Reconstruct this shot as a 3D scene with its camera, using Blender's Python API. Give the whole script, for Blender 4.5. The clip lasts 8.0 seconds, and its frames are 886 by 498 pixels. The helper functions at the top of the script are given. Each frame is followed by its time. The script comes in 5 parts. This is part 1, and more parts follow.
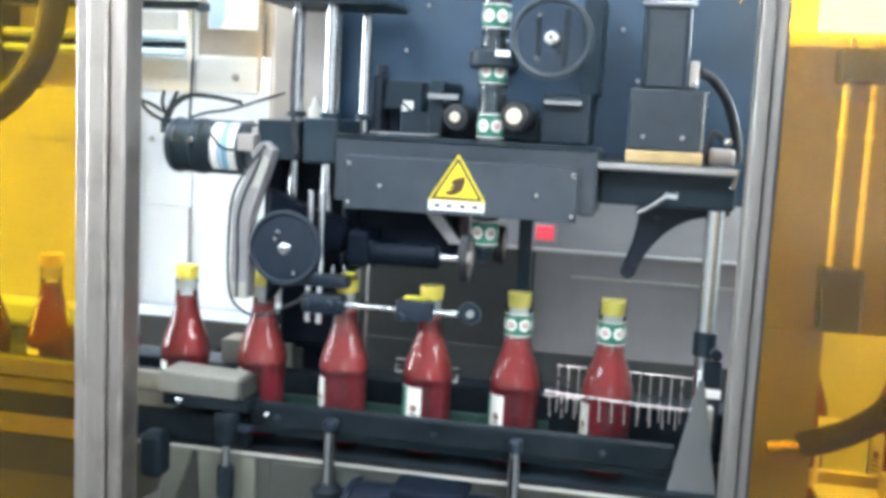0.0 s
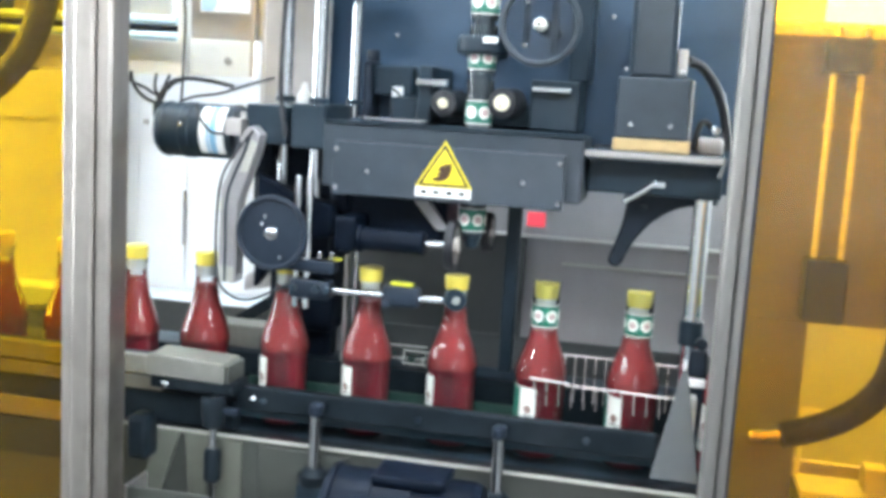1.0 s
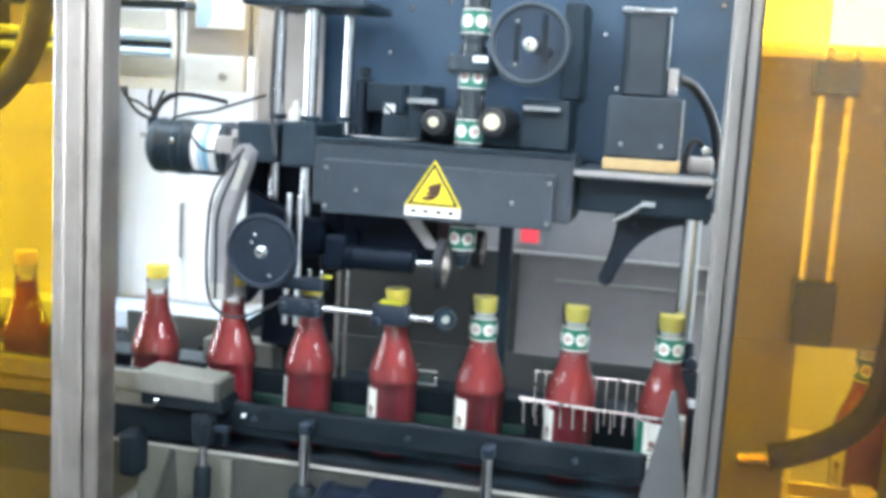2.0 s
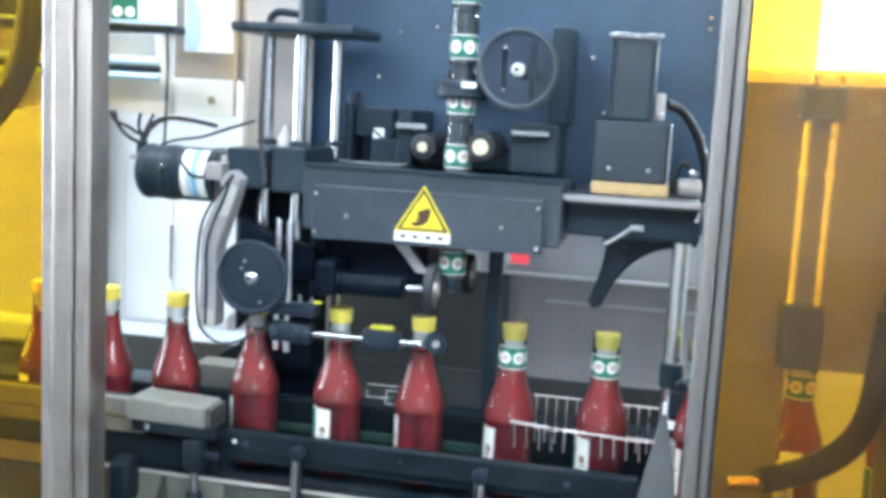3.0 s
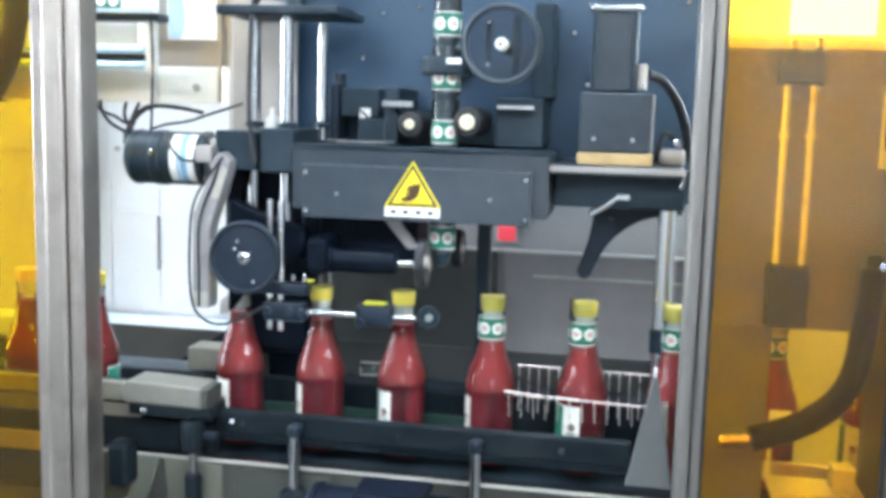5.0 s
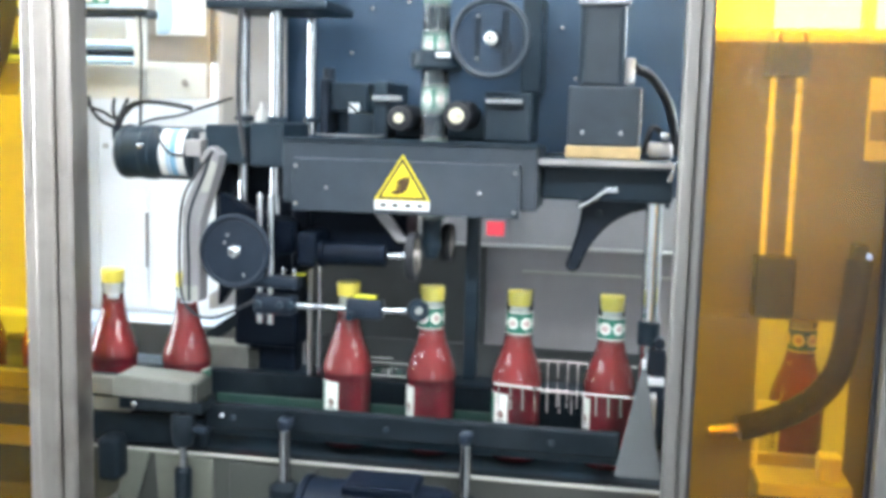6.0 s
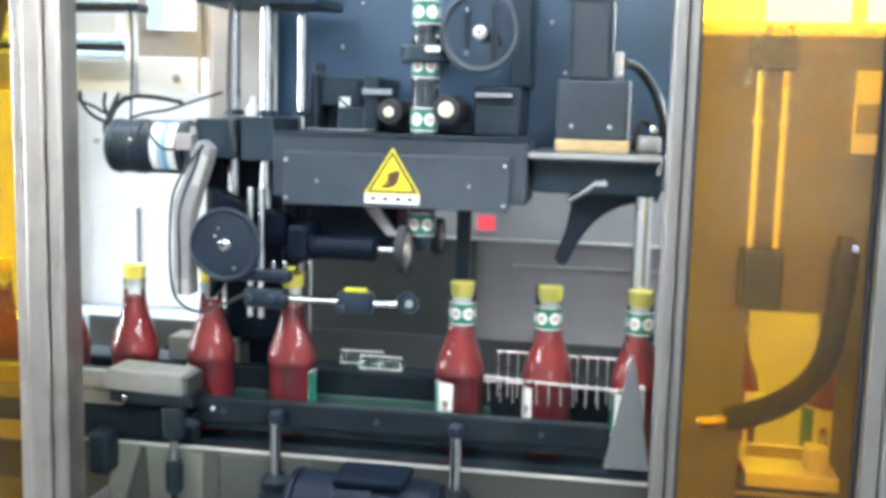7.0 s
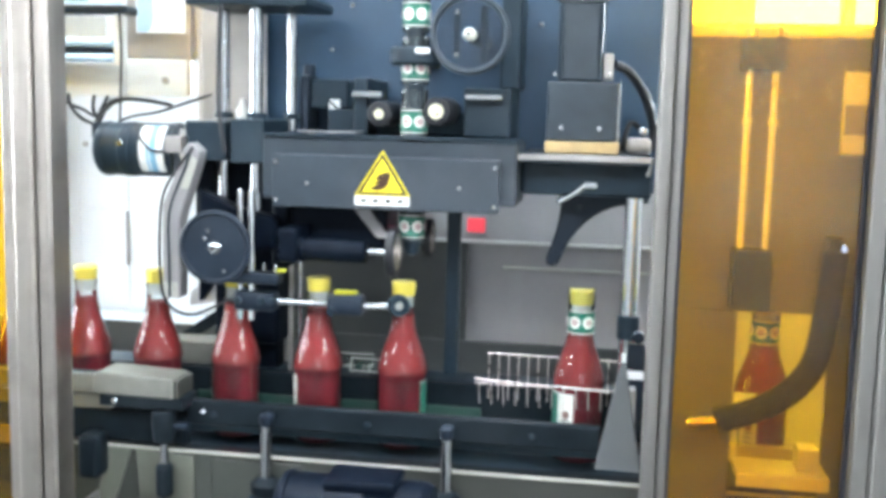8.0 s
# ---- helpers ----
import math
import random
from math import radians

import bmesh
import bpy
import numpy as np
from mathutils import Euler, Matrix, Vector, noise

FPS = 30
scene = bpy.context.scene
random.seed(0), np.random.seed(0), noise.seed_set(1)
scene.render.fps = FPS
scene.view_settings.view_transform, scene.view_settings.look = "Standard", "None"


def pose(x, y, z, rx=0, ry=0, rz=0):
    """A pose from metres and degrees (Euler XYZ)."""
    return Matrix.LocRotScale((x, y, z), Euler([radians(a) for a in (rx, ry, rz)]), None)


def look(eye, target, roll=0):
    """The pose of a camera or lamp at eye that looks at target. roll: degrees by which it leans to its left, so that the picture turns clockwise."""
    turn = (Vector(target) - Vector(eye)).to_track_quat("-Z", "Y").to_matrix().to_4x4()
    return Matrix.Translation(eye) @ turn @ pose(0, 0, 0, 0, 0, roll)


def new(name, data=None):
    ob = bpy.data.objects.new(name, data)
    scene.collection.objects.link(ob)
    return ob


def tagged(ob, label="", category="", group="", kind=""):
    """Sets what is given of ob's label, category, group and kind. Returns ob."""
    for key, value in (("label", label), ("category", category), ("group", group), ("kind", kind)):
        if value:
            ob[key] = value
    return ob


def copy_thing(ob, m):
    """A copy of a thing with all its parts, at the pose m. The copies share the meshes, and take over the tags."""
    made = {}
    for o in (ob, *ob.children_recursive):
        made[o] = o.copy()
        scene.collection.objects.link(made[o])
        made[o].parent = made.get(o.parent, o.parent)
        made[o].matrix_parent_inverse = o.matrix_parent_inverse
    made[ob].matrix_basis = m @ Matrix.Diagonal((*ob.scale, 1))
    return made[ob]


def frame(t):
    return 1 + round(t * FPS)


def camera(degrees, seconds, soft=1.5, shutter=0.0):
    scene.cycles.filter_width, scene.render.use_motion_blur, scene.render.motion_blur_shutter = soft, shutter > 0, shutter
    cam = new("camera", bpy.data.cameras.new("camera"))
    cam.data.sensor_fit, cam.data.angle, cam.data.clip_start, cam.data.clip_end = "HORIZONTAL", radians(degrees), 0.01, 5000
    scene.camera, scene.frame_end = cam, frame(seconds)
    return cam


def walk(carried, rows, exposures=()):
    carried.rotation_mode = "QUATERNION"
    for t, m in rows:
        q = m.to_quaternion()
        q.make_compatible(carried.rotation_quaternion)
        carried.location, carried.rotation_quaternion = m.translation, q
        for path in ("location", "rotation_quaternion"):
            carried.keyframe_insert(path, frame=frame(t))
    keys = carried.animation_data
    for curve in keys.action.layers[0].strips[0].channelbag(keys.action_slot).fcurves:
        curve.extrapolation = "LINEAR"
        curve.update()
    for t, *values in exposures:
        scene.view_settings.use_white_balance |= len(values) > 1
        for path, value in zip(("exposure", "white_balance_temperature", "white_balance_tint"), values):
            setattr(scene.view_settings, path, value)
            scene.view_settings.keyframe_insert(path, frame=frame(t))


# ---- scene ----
cam = camera(46.0, 8.0, soft=4.1, shutter=0.5)
PATH = [
    (0, (0.239, -1.36, 1.37), (-0.148, 0.586, 1.114), 2.9),
    (0.5, (0.254, -1.357, 1.381), (-0.14, 0.583, 1.092), 3.1),
    (1, (0.267, -1.354, 1.376), (-0.134, 0.584, 1.087), 3.4),
    (1.5, (0.287, -1.346, 1.383), (-0.132, 0.588, 1.092), 3.5),
    (3, (0.29, -1.346, 1.419), (-0.113, 0.594, 1.152), 3.1),
    (3.5, (0.285, -1.351, 1.418), (-0.105, 0.592, 1.15), 2.6),
    (4, (0.278, -1.356, 1.418), (-0.098, 0.588, 1.137), 2.1),
    (4.5, (0.282, -1.364, 1.405), (-0.091, 0.581, 1.13), 1.7),
    (6, (0.278, -1.38, 1.377), (-0.059, 0.574, 1.116), 1.5),
    (6.5, (0.279, -1.383, 1.378), (-0.049, 0.572, 1.111), 1.5),
    (7, (0.284, -1.385, 1.372), (-0.041, 0.571, 1.107), 1.5),
    (7.5, (0.284, -1.384, 1.368), (-0.032, 0.573, 1.106), 1.5),
    (8, (0.284, -1.385, 1.37), (-0.023, 0.575, 1.112), 1.4),
]
# the picture turns a little cooler and darker in mid-shot
TINT = [(0, -0.04, 6360, 10), (1.5, 0.07, 6360, 10), (3.0, -0.06, 5950, 10), (4.0, -0.20, 5950, 10), (4.5, -0.16, 6050, 10), (6.0, 0.04, 6380, 10), (8.0, 0.09, 6400, 10)]
walk(cam, [(t, look(eye, target, roll)) for t, eye, target, roll in PATH], TINT)

# ---- world, sun and lamps ----
world = bpy.data.worlds.new("world")
scene.world = world
world.use_nodes = True
wn = world.node_tree
sky = wn.nodes.new("ShaderNodeTexSky")
sky.sky_type = 'NISHITA'
sky.sun_disc = False
sky.sun_elevation = radians(50)
sky.sun_rotation = radians(30)
wn.links.new(sky.outputs["Color"], wn.nodes["Background"].inputs["Color"])
wn.nodes["Background"].inputs["Strength"].default_value = 0.15


def area_lamp(name, loc, target, sx, sy, power, color=(1.0, 0.97, 0.93)):
    data = bpy.data.lights.new(name, 'AREA')
    data.shape = 'RECTANGLE'
    data.size, data.size_y, data.energy, data.color = sx, sy, power, color
    ob = new(name, data)
    ob.matrix_basis = look(loc, target)
    return ob


# unseen tube lamps added overhead, and daylight at the rear and added side windows
area_lamp("added_tube_light", (-0.6, -0.30, 3.07), (-0.6, -0.30, 0), 3.6, 0.3, 98, (0.80, 0.92, 1.0))
area_lamp("added_tube_light", (2.1, -1.95, 2.57), (2.1, -1.95, 0), 3.6, 0.3, 120, (0.80, 0.92, 1.0))
area_lamp("added_tube_light", (-1.9, -2.4, 2.57), (-1.9, -2.4, 0), 3.6, 0.3, 76, (0.80, 0.92, 1.0))
area_lamp("added_tube_light", (-0.6, 1.70, 3.07), (-0.6, 1.70, 0), 3.6, 0.3, 60, (0.80, 0.92, 1.0))
area_lamp("window_daylight", (2.4, 2.93, 2.3), (1.2, 0.0, 1.2), 1.5, 1.2, 60, (0.82, 0.93, 1.0))
area_lamp("window_daylight", (-3.9, -0.3, 1.9), (-0.4, 0.2, 1.1), 1.5, 1.6, 55, (0.82, 0.93, 1.0))

# ---- materials ----


def mat(name, color, rough=0.5, metal=0.0, vary=0.12, scale=18.0, bump=0.0, bscale=120.0, coat=0.0, stretch=(1, 1, 1), dirt=None, dirt_amount=0.0, spec=0.5):
    m = bpy.data.materials.new(name)
    m.use_nodes = True
    nt = m.node_tree
    b = nt.nodes["Principled BSDF"]
    b.inputs["Metallic"].default_value = metal
    b.inputs["Coat Weight"].default_value = coat
    b.inputs["Coat Roughness"].default_value = 0.08
    b.inputs["Specular IOR Level"].default_value = spec
    tc = nt.nodes.new("ShaderNodeTexCoord")
    mp = nt.nodes.new("ShaderNodeMapping")
    mp.inputs["Scale"].default_value = stretch
    nt.links.new(tc.outputs["Object"], mp.inputs["Vector"])
    n1 = nt.nodes.new("ShaderNodeTexNoise")
    n1.inputs["Scale"].default_value = scale
    n1.inputs["Detail"].default_value = 6
    n1.inputs["Roughness"].default_value = 0.6
    nt.links.new(mp.outputs["Vector"], n1.inputs["Vector"])
    ramp = nt.nodes.new("ShaderNodeMapRange")
    ramp.inputs["From Min"].default_value, ramp.inputs["From Max"].default_value = 0.3, 0.7
    ramp.inputs["To Min"].default_value, ramp.inputs["To Max"].default_value = 1 - vary, 1 + vary
    nt.links.new(n1.outputs["Fac"], ramp.inputs["Value"])
    hsv = nt.nodes.new("ShaderNodeHueSaturation")
    hsv.inputs["Color"].default_value = (*color, 1)
    nt.links.new(ramp.outputs["Result"], hsv.inputs["Value"])
    last = hsv.outputs["Color"]
    if dirt:
        n3 = nt.nodes.new("ShaderNodeTexNoise")
        n3.inputs["Scale"].default_value = scale * 0.35
        n3.inputs["Detail"].default_value = 8
        nt.links.new(tc.outputs["Object"], n3.inputs["Vector"])
        r3 = nt.nodes.new("ShaderNodeMapRange")
        r3.inputs["From Min"].default_value, r3.inputs["From Max"].default_value = 0.5, 0.72
        r3.inputs["To Max"].default_value = dirt_amount
        nt.links.new(n3.outputs["Fac"], r3.inputs["Value"])
        mx = nt.nodes.new("ShaderNodeMix")
        mx.data_type = 'RGBA'
        nt.links.new(r3.outputs["Result"], mx.inputs[0])
        nt.links.new(last, mx.inputs[6])
        mx.inputs[7].default_value = (*dirt, 1)
        last = mx.outputs[2]
    nt.links.new(last, b.inputs["Base Color"])
    rr = nt.nodes.new("ShaderNodeMapRange")
    rr.inputs["From Min"].default_value, rr.inputs["From Max"].default_value = 0.3, 0.7
    rr.inputs["To Min"].default_value, rr.inputs["To Max"].default_value = max(0.02, rough * 0.8), min(1, rough * 1.2)
    nt.links.new(n1.outputs["Fac"], rr.inputs["Value"])
    nt.links.new(rr.outputs["Result"], b.inputs["Roughness"])
    if bump:
        n2 = nt.nodes.new("ShaderNodeTexNoise")
        n2.inputs["Scale"].default_value = bscale
        n2.inputs["Detail"].default_value = 4
        nt.links.new(mp.outputs["Vector"], n2.inputs["Vector"])
        bp = nt.nodes.new("ShaderNodeBump")
        bp.inputs["Strength"].default_value = bump
        bp.inputs["Distance"].default_value = 0.002
        nt.links.new(n2.outputs["Fac"], bp.inputs["Height"])
        nt.links.new(bp.outputs["Normal"], b.inputs["Normal"])
    return m


def glass_mat(name, tint, gloss_rough=0.03, body=0.0, body_color=(1, 1, 1), ior=1.45, wave=0.0, haze=0.0):
    """Thin clear sheet: tinted see-through, a little cloudy body, and gloss by Fresnel."""
    m = bpy.data.materials.new(name)
    m.use_nodes = True
    nt = m.node_tree
    nt.nodes.remove(nt.nodes["Principled BSDF"])
    out = nt.nodes["Material Output"]
    tr = nt.nodes.new("ShaderNodeBsdfTransparent")
    tr.inputs["Color"].default_value = (*tint, 1)
    shader = tr.outputs[0]
    if haze:
        # rough refraction put in for the bloom round bright light behind
        rf = nt.nodes.new("ShaderNodeBsdfRefraction")
        rf.inputs["Color"].default_value = (*tint, 1)
        rf.inputs["Roughness"].default_value = 0.55
        rf.inputs["IOR"].default_value = 1.35
        mh = nt.nodes.new("ShaderNodeMixShader")
        mh.inputs[0].default_value = haze
        nt.links.new(shader, mh.inputs[1])
        nt.links.new(rf.outputs[0], mh.inputs[2])
        shader = mh.outputs[0]
    if body:
        tc = nt.nodes.new("ShaderNodeTexCoord")
        n1 = nt.nodes.new("ShaderNodeTexNoise")
        n1.inputs["Scale"].default_value = 9
        n1.inputs["Detail"].default_value = 7
        nt.links.new(tc.outputs["Object"], n1.inputs["Vector"])
        r = nt.nodes.new("ShaderNodeMapRange")
        r.inputs["From Min"].default_value, r.inputs["From Max"].default_value = 0.3, 0.7
        r.inputs["To Min"].default_value, r.inputs["To Max"].default_value = body * 0.75, body * 1.25
        nt.links.new(n1.outputs["Fac"], r.inputs["Value"])
        df = nt.nodes.new("ShaderNodeBsdfDiffuse")
        df.inputs["Color"].default_value = (*body_color, 1)
        mx = nt.nodes.new("ShaderNodeMixShader")
        nt.links.new(r.outputs["Result"], mx.inputs[0])
        nt.links.new(shader, mx.inputs[1])
        nt.links.new(df.outputs[0], mx.inputs[2])
        shader = mx.outputs[0]
    gl = nt.nodes.new("ShaderNodeBsdfGlossy")
    gl.inputs["Roughness"].default_value = gloss_rough
    if wave:
        tc2 = nt.nodes.new("ShaderNodeTexCoord")
        n2 = nt.nodes.new("ShaderNodeTexNoise")
        n2.inputs["Scale"].default_value = 85
        n2.inputs["Detail"].default_value = 3
        nt.links.new(tc2.outputs["Object"], n2.inputs["Vector"])
        bp = nt.nodes.new("ShaderNodeBump")
        bp.inputs["Strength"].default_value = wave
        bp.inputs["Distance"].default_value = 0.003
        nt.links.new(n2.outputs["Fac"], bp.inputs["Height"])
        nt.links.new(bp.outputs["Normal"], gl.inputs["Normal"])
    fr = nt.nodes.new("ShaderNodeFresnel")
    fr.inputs["IOR"].default_value = ior
    mx2 = nt.nodes.new("ShaderNodeMixShader")
    nt.links.new(fr.outputs[0], mx2.inputs[0])
    nt.links.new(shader, mx2.inputs[1])
    nt.links.new(gl.outputs[0], mx2.inputs[2])
    nt.links.new(mx2.outputs[0], out.inputs["Surface"])
    return m


def glow_mat(name, color, strength):
    m = bpy.data.materials.new(name)
    m.use_nodes = True
    b = m.node_tree.nodes["Principled BSDF"]
    b.inputs["Base Color"].default_value = (*color, 1)
    b.inputs["Emission Color"].default_value = (*color, 1)
    b.inputs["Emission Strength"].default_value = strength
    return m


STEEL = mat("brushed_steel", (0.45, 0.41, 0.375), 0.42, 1.0, 0.16, 30, 0.14, 260, stretch=(1, 1, 0.06), dirt=(0.22, 0.185, 0.165), dirt_amount=0.6)
STEEL_H = mat("brushed_steel_flat", (0.52, 0.52, 0.51), 0.40, 1.0, 0.10, 30, 0.10, 260, stretch=(0.06, 1, 1), dirt=(0.32, 0.29, 0.26), dirt_amount=0.35)
CHROME = mat("polished_rod_steel", (0.50, 0.51, 0.53), 0.22, 1.0, 0.05, 60)
# STEEL darkened for the right-hand posts, their shade put into the colour
STEELS = mat("darkened_brushed_steel", (0.215, 0.205, 0.195), 0.55, 1.0, 0.16, 30, 0.14, 260, stretch=(1, 1, 0.06), dirt=(0.20, 0.175, 0.16), dirt_amount=0.6)
SHEET = mat("grey_steel_sheet", (0.42, 0.40, 0.39), 0.42, 0.85, 0.12, 9, 0.06, 90, dirt=(0.2, 0.17, 0.17), dirt_amount=0.4)
# grey-green sheet steel, darkened in colour for the weak light low down
SHEETD = mat("shaded_grey_steel_sheet", (0.055, 0.059, 0.052), 0.45, 0.25, 0.14, 8, 0.06, 90, dirt=(0.05, 0.045, 0.045), dirt_amount=0.5)
SHEETM = mat("satin_grey_steel_sheet", (0.46, 0.45, 0.455), 0.45, 0.15, 0.10, 8, 0.05, 90, dirt=(0.32, 0.30, 0.30), dirt_amount=0.4)
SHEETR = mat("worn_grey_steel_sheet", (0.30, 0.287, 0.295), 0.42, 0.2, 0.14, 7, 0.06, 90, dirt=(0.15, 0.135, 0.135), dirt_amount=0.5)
SHEETB = mat("matt_worn_steel_block", (0.17, 0.168, 0.148), 0.5, 0.1, 0.12, 40, 0.08, 200, dirt=(0.10, 0.098, 0.09), dirt_amount=0.6)
# dark sheet steel with the shade behind the bottle line in its colour
SHEETX = mat("shaded_dark_steel_sheet", (0.058, 0.062, 0.062), 0.42, 0.2, 0.2, 6, 0.06, 90, dirt=(0.085, 0.08, 0.078), dirt_amount=0.5)
BENCH = mat("greenish_steel_bench", (0.135, 0.142, 0.118), 0.45, 0.2, 0.16, 14, 0.06, 90, dirt=(0.085, 0.082, 0.065), dirt_amount=0.6)
SHEETQ = mat("dark_worn_steel_sheet", (0.118, 0.124, 0.130), 0.45, 0.2, 0.16, 7, 0.06, 90, dirt=(0.085, 0.085, 0.088), dirt_amount=0.5)
SHEETL = mat("pale_steel_sheet", (0.44, 0.43, 0.39), 0.45, 0.3, 0.10, 12, 0.05, 90, dirt=(0.36, 0.34, 0.30), dirt_amount=0.4)
BLACKP = mat("black_anodised_plate", (0.011, 0.023, 0.035), 0.42, 0.0, 0.22, 24, 0.12, 320, dirt=(0.034, 0.045, 0.056), dirt_amount=0.5, spec=0.28)
GREYP = mat("dark_grey_painted_plate", (0.029, 0.040, 0.053), 0.42, 0.0, 0.18, 20, 0.10, 320, dirt=(0.075, 0.080, 0.092), dirt_amount=0.5, spec=0.4)
BACKP = mat("blue_black_back_plate", (0.019, 0.045, 0.082), 0.42, 0.0, 0.22, 7, 0.06, 160, dirt=(0.034, 0.070, 0.110), dirt_amount=0.6)
BLACK = mat("black_plastic", (0.013, 0.020, 0.032), 0.42, 0.0, 0.2, 30, 0.08, 200, spec=0.22)
BRIGHT = mat("bright_ground_steel", (0.84, 0.84, 0.84), 0.32, 0.55, 0.06, 50)
RODST = mat("ground_rod_steel", (0.74, 0.75, 0.77), 0.2, 1.0, 0.06, 50)
# reddish tint puts the red bottles' reflection into the wire colour
WIRE = mat("thin_wire_steel", (0.60, 0.52, 0.50), 0.30, 0.7, 0.10, 60)
IVORY = mat("ivory_plastic", (0.70, 0.64, 0.46), 0.4, 0.0, 0.08, 60)
MATTB = mat("matt_black_machine_plastic", (0.008, 0.0125, 0.017), 0.5, 0.0, 0.25, 30, 0.08, 200, dirt=(0.018, 0.023, 0.028), dirt_amount=0.6, spec=0.1)
RUBBER = mat("black_rubber", (0.010, 0.011, 0.015), 0.55, 0.0, 0.2, 30, 0.1, 150)
OILB = mat("oily_black_motor_paint", (0.0028, 0.0055, 0.0115), 0.45, 0.0, 0.3, 30, 0.08, 200, dirt=(0.006, 0.010, 0.017), dirt_amount=0.5, spec=0.08)
BELT = mat("black_chain_plastic", (0.012, 0.013, 0.015), 0.48, 0.0, 0.25, 40, 0.1, 200, dirt=(0.05, 0.016, 0.018), dirt_amount=0.5, spec=0.1)
BRASS = mat("tan_insulating_board", (0.46, 0.33, 0.16), 0.5, 0.0, 0.16, 40, 0.1, 200)
CREAM = mat("cream_painted_steel", (0.67, 0.67, 0.64), 0.42, 0.0, 0.06, 14, 0.04, 90, dirt=(0.6, 0.58, 0.52), dirt_amount=0.35)
WHITE = mat("white_enamel", (0.67, 0.69, 0.72), 0.35, 0.0, 0.03, 6, 0.02, 60, dirt=(0.66, 0.68, 0.72), dirt_amount=0.35)
GREYEN = mat("grey_enamel", (0.42, 0.42, 0.40), 0.4, 0.0, 0.06, 6, 0.02, 60, dirt=(0.36, 0.34, 0.30), dirt_amount=0.4)
PAPER = mat("paper_white", (0.82, 0.83, 0.84), 0.7, 0.0, 0.04, 20)
PAPERBLUE = mat("print_blue", (0.22, 0.46, 0.66), 0.6, 0.0, 0.12, 30)
PALEBL = mat("pale_blue_white_enamel", (0.46, 0.53, 0.62), 0.4, 0.0, 0.06, 8, 0.02, 60)
BLUEPL = mat("pale_blue_painted_steel", (0.42, 0.58, 0.72), 0.4, 0.0, 0.08, 14)
# paler copy of the sauce: light shining through the shoulder, as colour
SAUCETOP = mat("sauce_lit_through", (0.27, 0.024, 0.026), 0.6, 0.0, 0.16, 40, 0.06, 150, dirt=(0.33, 0.045, 0.040), dirt_amount=0.4, spec=0.1)
SAUCE = mat("red_chilli_sauce", (0.225, 0.009, 0.022), 0.6, 0.0, 0.14, 30, 0.05, 150, dirt=(0.26, 0.016, 0.026), dirt_amount=0.4, spec=0.1)
CAPY = mat("yellow_plastic_cap", (0.66, 0.55, 0.09), 0.34, 0.0, 0.06, 40, 0.05, 300)
LABELW = mat("label_paper_white", (0.78, 0.77, 0.72), 0.5, 0.0, 0.05, 50)
GREEN = mat("label_print_green", (0.010, 0.145, 0.095), 0.4, 0.0, 0.10, 50)
DKGREEN = mat("dark_green_plastic", (0.026, 0.065, 0.052), 0.38, 0.0, 0.15, 30)
PINK = mat("label_print_rose", (0.50, 0.34, 0.33), 0.5, 0.0, 0.1, 60)
SIGNY = mat("sign_yellow", (0.86, 0.66, 0.03), 0.35, 0.0, 0.05, 40)
INK = mat("sign_black_ink", (0.018, 0.017, 0.016), 0.4, 0.0, 0.1, 40)
INKBR = mat("sign_brown_ink", (0.06, 0.028, 0.012), 0.4, 0.0, 0.2, 90)
FLUOY = mat("yellow_tape", (0.72, 0.70, 0.05), 0.4, 0.0, 0.05, 40)
# glow of the added tubes, for highlights on glass and steel
TUBE = glow_mat("added_tube_glow", (0.95, 0.98, 1.0), 60.0)
SKYGLOW = glow_mat("overcast_sky_glow", (0.92, 0.97, 1.0), 60.0)
SKYSIDE = glow_mat("side_fill_glow", (0.92, 0.97, 1.0), 24.0)
YARDGLOW = glow_mat("window_bloom_glow", (0.97, 0.97, 0.95), 1.6)
PALEGLOW = glow_mat("front_fill_glow", (0.95, 0.97, 1.0), 1.7)
REDLED = glow_mat("red_indicator_glow", (1.0, 0.08, 0.11), 0.45)
CONCRETE = mat("painted_concrete_floor", (0.085, 0.088, 0.088), 0.45, 0.0, 0.18, 3, 0.05, 60, dirt=(0.08, 0.078, 0.075), dirt_amount=0.6)
WALLP = mat("hall_wall_paint", (0.42, 0.43, 0.43), 0.7, 0.0, 0.05, 3, 0.03, 60, dirt=(0.30, 0.30, 0.29), dirt_amount=0.4)
GLASS = glass_mat("clear_bottle_glass", (0.98, 0.99, 0.985), 0.02, 0.012, (0.9, 0.9, 0.9), 1.62, 0.10)
FILM = glass_mat("clear_sleeve_film", (0.90, 0.94, 0.93), 0.10, 0.03, (0.8, 0.82, 0.82), 1.5)
FROST = glass_mat("pale_cloudy_neck_glass", (0.9, 0.93, 0.93), 0.06, 0.78, (0.84, 0.87, 0.88), 1.5)
EMBLEM = mat("label_print_brown", (0.22, 0.13, 0.11), 0.5, 0.0, 0.2, 90)
# pinkish body paints in the room's reflected veil, haze the window's bloom
AMBER = glass_mat("amber_acrylic", (1.0, 0.725, 0.11), 0.10, 0.014, (0.80, 0.46, 0.42), 1.45, 0.06, 0.065)
AMBERC = glass_mat("clean_amber_acrylic", (0.97, 0.735, 0.10), 0.05, 0.008, (0.80, 0.50, 0.30), 1.5, 0.03)
PANE = glass_mat("window_glass", (0.95, 0.97, 0.97), 0.02, 0.0)

# ---- mesh tools ----
ORIGIN = {}


